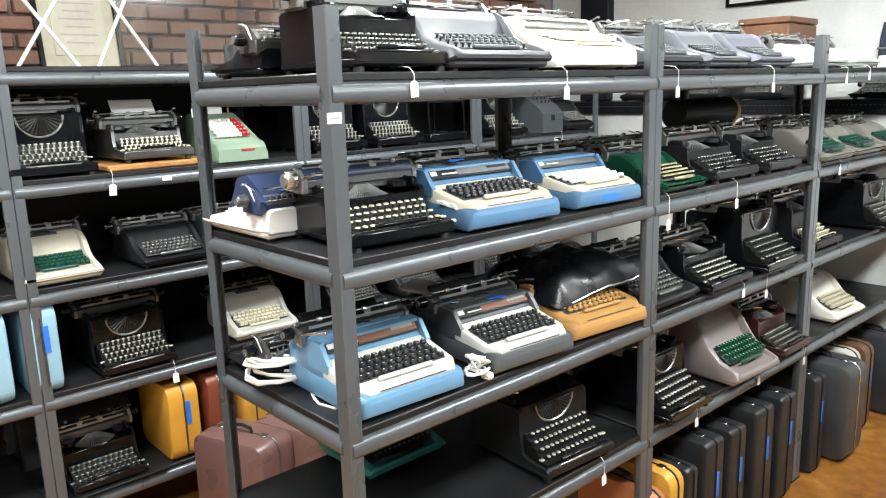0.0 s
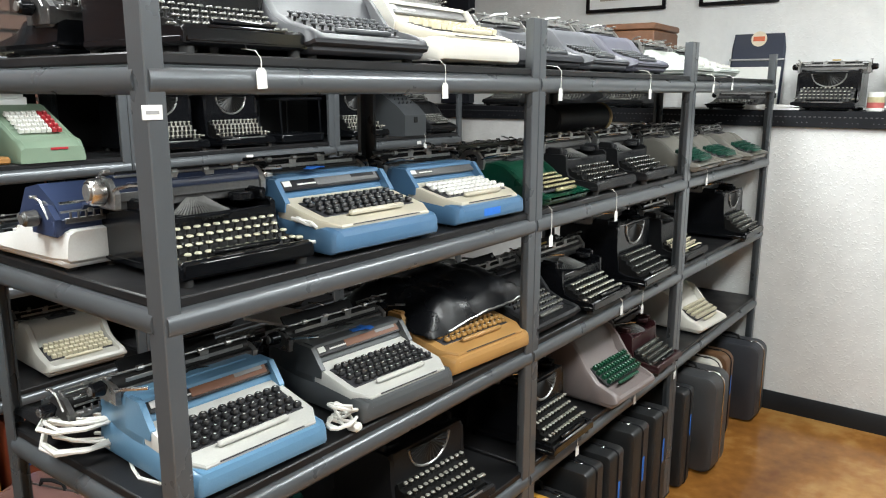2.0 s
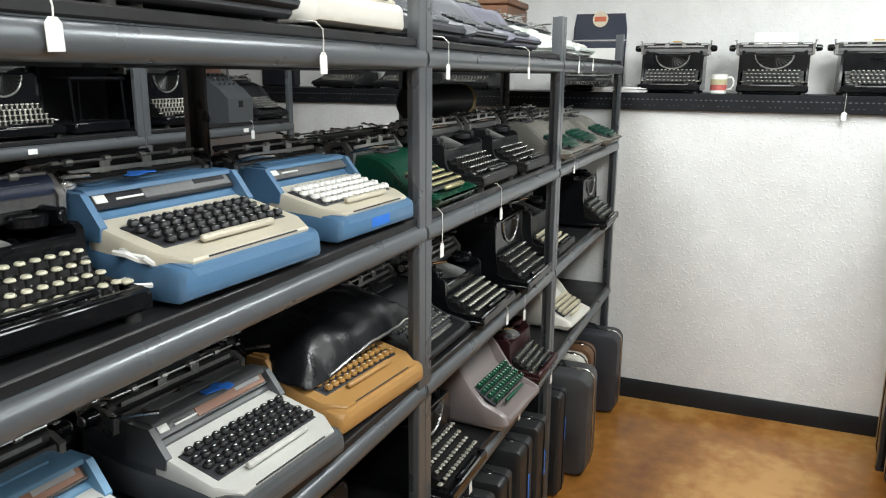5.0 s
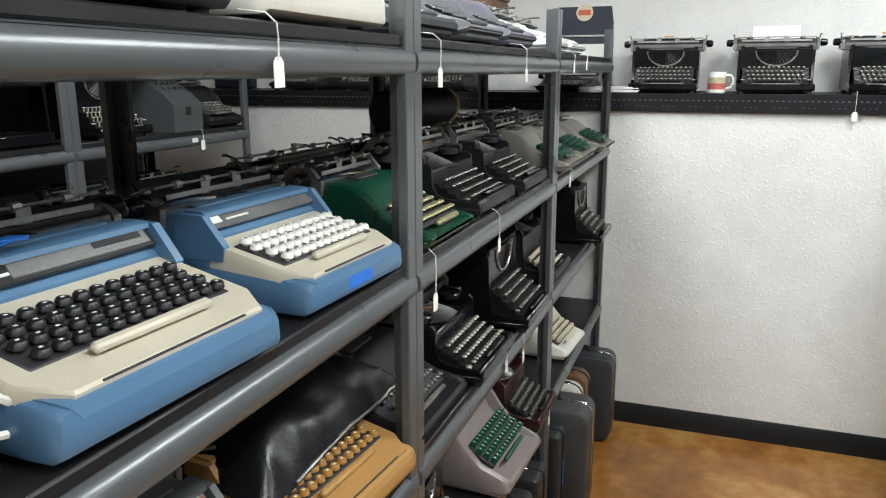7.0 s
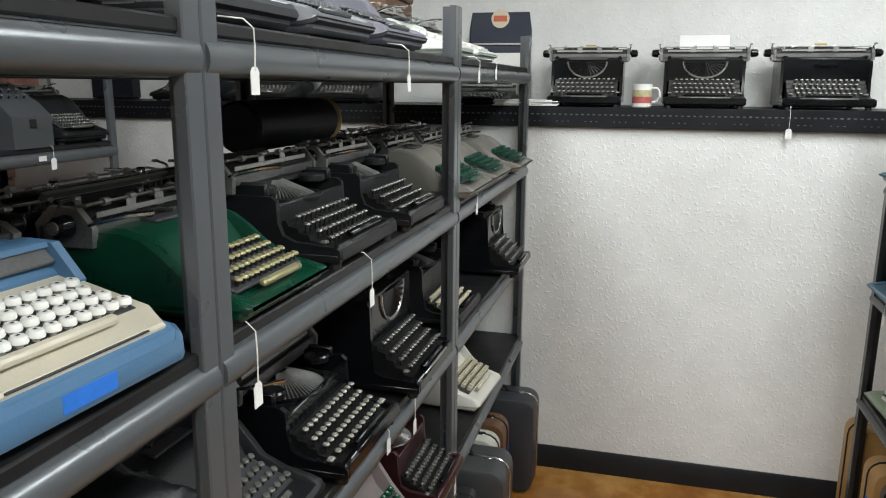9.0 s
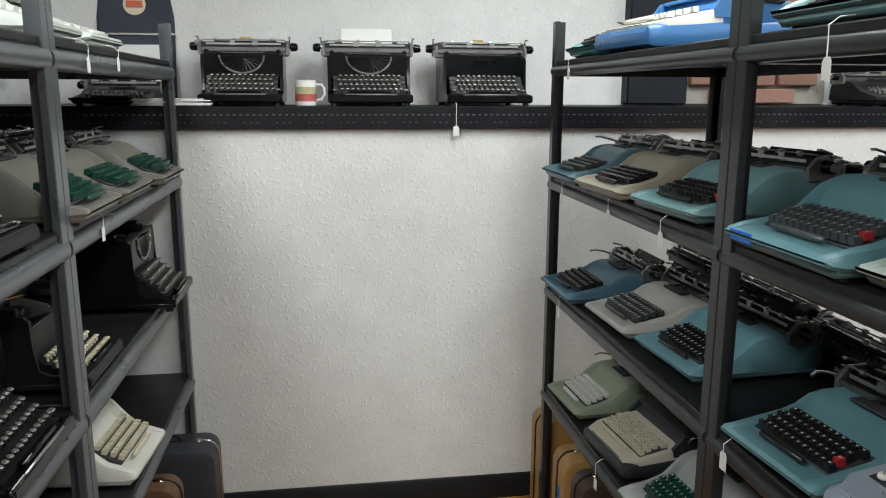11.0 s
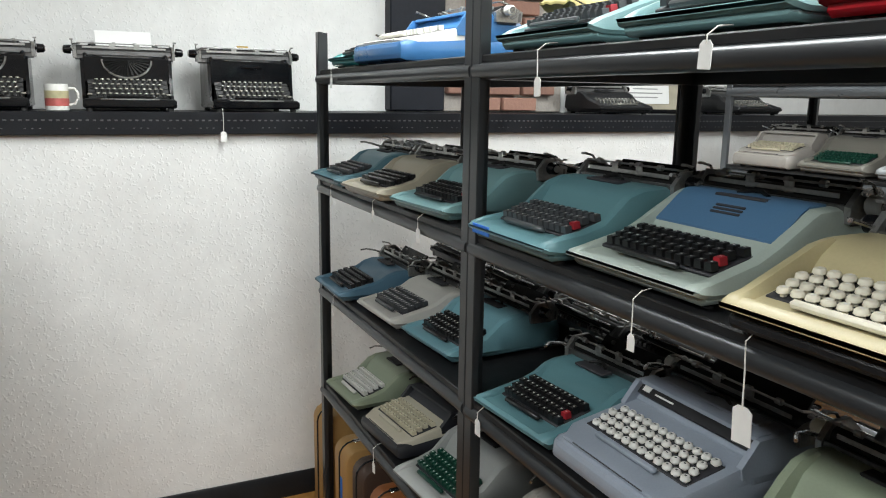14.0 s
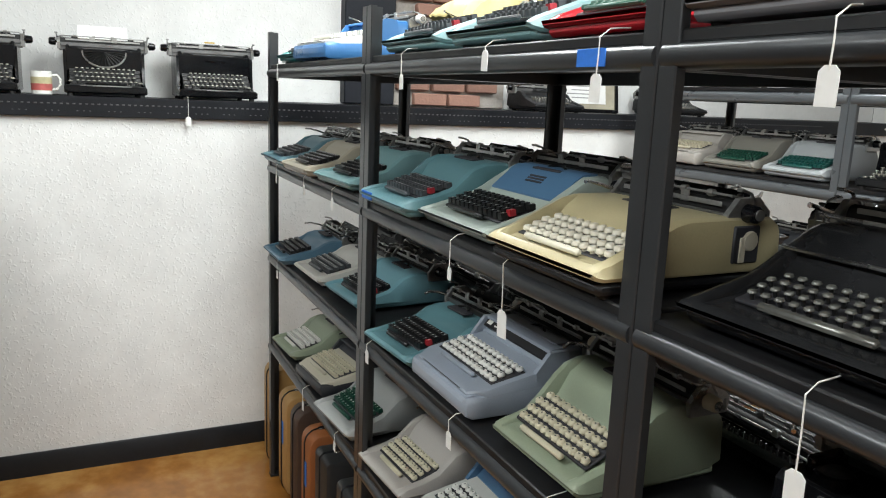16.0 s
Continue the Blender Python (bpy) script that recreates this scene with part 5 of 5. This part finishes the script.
def framed(m, w, h, label, fill, mount=None, border=0.022):
    t = thing("picture_frame", m, label, "picture frame")
    rails = (((0, 0, border / 2), (w, 0.02, border)), ((0, 0, h - border / 2), (w, 0.02, border)), ((-w / 2 + border / 2, 0, h / 2), (border, 0.02, h - 2 * border)), ((w / 2 - border / 2, 0, h / 2), (border, 0.02, h - 2 * border)))
    for c, sz in rails:
        part("rail", Shape().box(c, sz, 0.003), BLACKGLOSS, t)
    part("sheet", Shape().box((0, 0.004, h / 2), (w - 2 * border, 0.004, h - 2 * border), 0.0005), fill, t)
    if mount:
        part("print", Shape().box((0, 0.0, h / 2), ((w - 2 * border) * 0.7, 0.004, (h - 2 * border) * 0.75), 0.0005), mount, t)
        b = Shape()
        for k in range(6):
            b.box((0, -0.0025, h * (0.3 + 0.08 * k)), ((w - 2 * border) * (0.5 if k % 2 else 0.36), 0.001, 0.006), 0.0003)
        part("text_block", b, GREYINK, t)
    return t


AGED = mat("aged_paper", (0.40, 0.365, 0.28), 0.8, 0, 0, 30, 0.15)
framed(pose(1.53, 4.42, R2Z[0] + 0.004, -8), 0.34, 0.4, "black framed certificate leaning on the top shelf", AGED, mat("cream_certificate", (0.42, 0.39, 0.31), 0.7, 0, 0, 30, 0.1))
framed(pose(4.12, 4.42, R2Z[0] + 0.004, -8), 0.3, 0.34, "aged framed sheet leaning on the top shelf", AGED, AGED, 0.008)
framed(pose(UPPER - 0.012, 3.3, 2.2, 0, 0, -90), 0.52, 0.42, "black framed picture on the white wall", PAPER, AGED)
framed(pose(UPPER - 0.012, 2.62, 2.2, 0, 0, -90), 0.44, 0.42, "black framed picture on the white wall", PAPER, AGED)
framed(pose(UPPER - 0.02, -0.95, 1.95, 0, 0, -90), 0.44, 0.34, "framed grey picture on the far wall", PAPER, GREYINK, 0.015)
framed(pose(UPPER - 0.05, -0.98, LEDGE + 0.002, -8, 0, -90), 0.5, 0.28, "framed typed sheet leaning on the ledge", AGED, PAPER, 0.02)

# ---- the end wall's ledge, further along ----
for y, w in ((-0.62, 0.32), (-1.5, 0.32), (3.16, 0.30), (3.56, 0.32), (3.98, 0.30)):
    modern(pose(4.89, y, LEDGE, 0, 0, -90), "dark portable typewriter on the wall ledge", w, 0.31, 0.11, BLACKCRINKLE, None, KRING, "round", "flat", group="typewriters on the wall ledge", full=None)
modern(pose(4.89, 2.52, LEDGE, 0, 0, -90), "black portable typewriter with loose papers behind", 0.28, 0.3, 0.06, BLACKCRINKLE, None, KRING, "round", "flat", group="typewriters on the wall ledge")
lidcase = thing("case_lid", pose(5.19, 2.49, LEDGE, -9, 0, -90), "navy typewriter case lid with a red and cream emblem", "case lid")
part("panel", Shape().box((0, 0, 0.24), (0.29, 0.03, 0.48), 0.012), mat("navy_cloth", (0.018, 0.024, 0.045), 0.55, 0, 0.3, 250, 0.2), lidcase)
for z in (0.475, 0.27):
    part("metal_rim", Shape().box((0, -0.016, z), (0.3, 0.008, 0.012), 0.002), DULLMETAL, lidcase)
part("lower_panel", Shape().box((0, -0.016, 0.12), (0.27, 0.006, 0.22), 0.002), WHITEPLASTIC, lidcase)
part("emblem", Shape().cyl((0, -0.0185, 0.385), (0, -0.015, 0.385), 0.042, 20), mat("emblem_cream", (0.7, 0.6, 0.45), 0.5), lidcase)
part("emblem_core", Shape().box((0, -0.019, 0.385), (0.062, 0.003, 0.026), 0.001), mat("emblem_red", (0.6, 0.12, 0.04), 0.5), lidcase)
sheets = thing("paper_stack", pose(4.96, 2.32, LEDGE + 0.002, 0, 0, 12), "loose stack of white paper sheets on the ledge", "papers")
for k in range(5):
    part("sheet", Shape().box((0.0, 0.0, 0.003 + 0.005 * k), (0.2, 0.27, 0.004), 0.001, pose(0, 0, 0, 0, 0, (k * 37) % 11 - 5)), PAPER, sheets)
box = thing("wooden_box", pose(4.33, 2.80, LZ[0] + 0.005, 0, 0, 3), "brown wooden box with a lid on the top shelf", "box")
part("body", Shape().box((0, 0, 0.11), (0.36, 0.24, 0.22), 0.006), mat("brown_wood", (0.15, 0.065, 0.03), 0.5, 0, 0.25, 40, 0.25), box)
part("lid", Shape().box((0, 0, 0.237), (0.37, 0.25, 0.03), 0.006), mat("brown_wood", (0.15, 0.065, 0.03), 0.5, 0, 0.25, 40, 0.25), box)

# ---- loose things on the racks ----
cord_bundle(pose(1.375, 2.69, LZ[2] + 0.003, 0, 0, 30), 3, 0.145, 16)
cord_bundle(pose(1.705, 2.31, LZ[2] + 0.003, 0, 0, 10), 5, 0.045, 6)
cord_bundle(pose(1.69, 2.37, LZ[1] + 0.003, 0, 0, -20), 7, 0.045, 3)
loose = thing("power_cord", pose(1.36, 2.58, LZ[2] + 0.006), "white power cord trailing along the shelf", "power cord", "power cords")
part("cord", Shape().tube([(0, 0.04, 0.02), (0.02, -0.01, 0.004), (0.0, -0.06, 0.0), (-0.012, -0.1, 0.0), (0.0, -0.15, 0.0), (0.03, -0.16, 0.0)], 0.0035, 6), WHITEPLASTIC, loose)


def drape(name, m, sx, sy, h, seed, material, label, category, rough=0.018, edge=None):
    """A soft cover: a sagging, creased cloth over what it lies on, with thickness."""
    nx, ny = 34, 24
    vs, fs = [], []
    for layer in (0.0, -0.004):
        for j in range(ny + 1):
            for i in range(nx + 1):
                u, v = 2 * i / nx - 1, 2 * j / ny - 1
                rr = max(abs(u) ** 3.0, abs(v) ** 3.0)
                z = h * (1 - rr) ** 0.8 + rough * (noise.noise((u * 2.2 + seed, v * 2.2, 0)) + 0.7 * abs(noise.noise((u * 4.5 + seed, v * 3.1 + 5, 1)))) + 0.006
                x = sx * u * (1 + 0.06 * noise.noise((v * 2 + seed, 3, 0)))
                vs.append((x, sy * v * (1 + 0.08 * noise.noise((u * 2 + seed, 7, 0))), max(z + layer, 0.002 + layer)))
    n = (nx + 1) * (ny + 1)
    for o, flip in ((0, False), (n, True)):
        for j in range(ny):
            for i in range(nx):
                a = o + j * (nx + 1) + i
                q = [a, a + 1, a + nx + 2, a + nx + 1]
                fs.append(q[::-1] if flip else q)
    t = thing(name, m, label, category)
    part("sheet", Shape().put(vs, fs), material, t)
    # A pale tube along the rim stands in for the edge's highlight.
    if edge:
        rim = [vs[i] for i in range(nx // 5, nx + 1)] + [vs[j * (nx + 1) + nx] for j in range(1, ny * 3 // 4)]
        part("piping", Shape().tube([(p[0], p[1], p[2] + 0.003) for p in rim], 0.0028, 6), edge, t)
    return t


LEATHER = mat("black_leatherette", (0.007, 0.0075, 0.009), 0.3, 0, 0.3, 160, 0.3, 0.0, 0.4)
drape("dust_cover", pose(2.315, 2.53, LZ[2] + 0.120, 6, -4, -4), 0.215, 0.165, 0.075, 2.0, LEATHER, "black leatherette dust cover over a typewriter, edge highlight as a grey tube", "dust cover", 0.016, STEEL)
drape("plastic_bag", pose(3.22, 0.60, LZ[0] + 0.10, 0, 0, 8), 0.25, 0.17, 0.11, 9.0, mat("yellow_film", (0.60, 0.50, 0.24), 0.2, 0, 0.2, 40, 0.2), "crumpled yellow plastic bag over a typewriter", "plastic bag", 0.05)
modern(RB(3.22, 1), "dark typewriter wrapped under a yellow plastic bag", 0.34, 0.28, 0.10, DARKGREY, None, KGREY, "square", "flat", away=True)
for x in (4.15, 2.84, 2.4):
    modern(RB(x, 1), "dark typewriter seen from behind on the rack's far side", 0.34, 0.27, 0.11, DARKGREY, None, KGREY, "square", "flat", away=True)
tube_case = thing("roll_case", pose(3.34, 2.64, LZ[1] + 0.168, 0, 0, 0), "black cylindrical case with a tan end cap, atop machines", "case")
part("barrel", Shape().cyl((-0.22, 0, 0.055), (0.20, 0, 0.055), 0.056, 20, None, 0.008), BLACKCRINKLE, tube_case)
part("end_cap", Shape().cyl((0.20, 0, 0.055), (0.222, 0, 0.055), 0.058, 20, None, 0.006), mat("tan_cap", (0.42, 0.31, 0.15), 0.6), tube_case)
booklet = thing("booklet", pose(1.93, 2.72, LZ[2] + 0.125, 6, 0, 25), "white and red folded booklet on a machine", "booklet")
part("cover", Shape().box((0, 0, 0.004), (0.13, 0.19, 0.008), 0.002), PAPER, booklet)
part("red_panel", Shape().box((0.0, -0.06, 0.009), (0.126, 0.05, 0.003), 0.001), REDKEY, booklet)
for m in (pose(1.31, LF - 0.0015, 1.69), pose(1.318, LF + LD + 0.001, 1.70)):
    lab = thing("row_label", m, "small white printed row label on an upright", "label", "row labels")
    part("card", Shape().box((0, 0, 0), (0.034, 0.002, 0.022), 0.0006), CARD, lab)
    part("print", Shape().box((0, -0.0012, 0), (0.022, 0.001, 0.005), 0.0003), GREYINK, lab)
for x in (2.75, 3.9, 1.6):
    lab = thing("shelf_label", pose(x, R2F - 0.008, R2Z[1] - 0.034), "small white label on a shelf beam", "label", "shelf labels")
    part("card", Shape().box((0, 0, 0), (0.036, 0.002, 0.018), 0.0006), CARD, lab)
for x, y, z, a in ((1.80, 2.47, LZ[1] + 0.164, 20), (1.93, 2.46, LZ[2] + 0.15, -15), (1.42, 2.47, LZ[2] + 0.154, 5)):
    tp = thing("tape_patch", pose(x, y, z, 0, 0, a), "crumpled patch of blue masking tape on a cover", "tape", "blue tape patches")
    part("strip", Shape().box((0, 0, 0), (0.06, 0.02, 0.0015), 0.0005), TAPE, tp)
    part("strip", Shape().box((0, 0, 0.001), (0.02, 0.04, 0.0015), 0.0005, pose(0.01, 0, 0, 0, 0, 25)), TAPE, tp)
flag = thing("tape_patch", pose(2.36, RF + 0.006, LZ[0] - 0.028, 0, 0, 0), "blue masking tape note stuck on a shelf beam", "tape", "blue tape patches")
part("strip", Shape().box((0, 0, 0), (0.07, 0.0016, 0.026), 0.0005), TAPE, flag)

# ---- the row beyond the second rack ----
for x, c, k, kc, txt in ((4.42, TAUPE, "wedge", KCREAM, "taupe typewriter with cream keys on the far row"), (4.06, WARMGREY, "curvy", KGREEN, "grey typewriter with dark green keys on the far row"), (3.70, paint(.33, .35, .36), "curvy", plastic(.01, .08, .07), "silver typewriter with green keys on the far row")):
    modern(pose(x, R3F, LZ[1] + 0.004, 0, 0, 180), txt, 0.32, 0.34, 0.15, c, None, kc, "square", k, full=None)
for x in (3.25, 2.85, 2.45, 1.9, 1.45):
    upright_standard(pose(x, R3F, LZ[1] + 0.004, 0, 0, 180), "black desk typewriter on the far row", 0.29, 0.34, 0.18, BLACKGLOSS, KSILVER, None)
for x in (4.35, 3.8, 3.2, 2.7, 2.0):
    modern(pose(x, R3F, LZ[0] + 0.004, 0, 0, 180), "dark portable typewriter on the far row's top shelf", 0.32, 0.32, 0.10, DARKGREY, None, KRING, "round", "flat", full=None)
for x in (4.3, 3.8, 3.2):
    modern(pose(x, R3F, LZ[2] + 0.004, 0, 0, 180), "dark typewriter low on the far row", 0.32, 0.32, 0.12, DARKGREY, None, KRING, "round", "desk", full=None)

# ---- price tags ----
for x, lv, dr in ((1.51, 1, 0.02), (2.02, 1, 0.04), (2.55, 1, 0.05), (3.18, 1, 0.05), (3.85, 1, 0.03), (4.1, 1, 0.02), (2.52, 2, 0.075), (2.95, 2, 0.06), (3.85, 2, 0.03), (3.04, 3, 0.02), (3.22, 3, 0.06), (2.2, 4, 0.05), (2.74, 4, 0.04), (3.2, 4, 0.02), (3.62, 4, 0.05)):
    price_tag(x, LF - 0.010, LZ[lv - 1] + 0.004, -1, dr, (x * 37) % 9 - 4)
for x, lv, dr, sz in ((4.34, 1, 0.03, 1), (3.09, 1, 0.05, 1), (2.68, 1, 0.01, 1.1), (2.335, 1, 0.055, 1.2), (1.955, 1, 0.05, 1.2), (4.36, 2, 0.04, 1), (3.95, 2, 0.03, 1), (3.62, 2, 0.03, 1.1), (2.79, 2, 0.06, 0.8), (2.57, 2, 0.09, 1.5), (4.35, 3, 0.04, 1), (3.28, 3, 0.02, 1.1), (2.76, 3, 0.03, 1.1), (2.40, 3, 0.02, 1), (3.95, 4, 0.05, 1), (3.56, 4, 0.03, 1), (1.93, 2, 0.09, 1.2)):
    price_tag(x, RF + 0.010, LZ[lv - 1] + 0.004, 1, dr, (x * 53) % 9 - 4, sz)
for x, lv in ((1.4, 2), (1.55, 4), (3.95, 2), (2.4, 3)):
    price_tag(x, R2F - 0.010, R2Z[lv - 1] + 0.004, -1, 0.04, (x * 31) % 9 - 4, 1.2)
tg = price_tag(X1 - 0.030, 1.285, LEDGE + 0.004, -1, 0.075, 0, 1.1)
tg.matrix_basis = pose(X1 - 0.030, 1.285, LEDGE + 0.004, 0, 0, -90)

# ---- bricks ----
rng = random.Random(11)
BRICK_MESHES = [Shape().box((0, 0, 0), (0.195 - 0.006 * k, 0.09, 0.063 - 0.001 * k), 0.004 + 0.001 * k).mesh("brick", BRICK) for k in range(3)]
panel = solid("brick_panel", Shape().box((UPPER - 0.004, -0.115, (LEDGE + CEIL) / 2 + 0.002), (0.03, 0.675, CEIL - LEDGE - 0.006), 0.002), MORTAR, "red brick infill between black posts", "wall", "structure")
for r in range(17):
    z = LEDGE + 0.04 + r * 0.076
    for k in range(4):
        y = -0.40 + k * 0.205 + (0.1 if r % 2 else 0.0)
        if -0.36 < y < 0.14:
            part("brick", BRICK_MESHES[rng.randrange(3)], BRICK, panel, "", pose(UPPER + 0.018 + rng.uniform(-.004, .004) - 0.03, y, z, rng.uniform(-1, 1), 0, 90 + rng.uniform(-.8, .8)))
north = bpy.data.objects["wall_north"]
rest = Shape()
for r in range(36):
    z = 0.04 + r * 0.0762
    for k in range(38):
        x = -2.6 + k * 0.206 + (0.103 if r % 2 else 0.0)
        m = pose(x, Y1 + 0.01 + rng.uniform(-.006, .006), z, rng.uniform(-1, 1), 0, rng.uniform(-.8, .8))
        if x > 5.1:
            continue
        if 23 <= r <= 33 and x > -0.2:
            part("brick", BRICK_MESHES[rng.randrange(3)], BRICK, north, "", m)
        else:
            rest.box((0, 0, 0), (0.193, 0.09, 0.062), 0.004, m)
tagged(part("brickwork", rest, mat("red_brick_bed", (0.27, 0.135, 0.10), 0.85, 0, 0.8, 70, 0.4), north), kind="stuff")
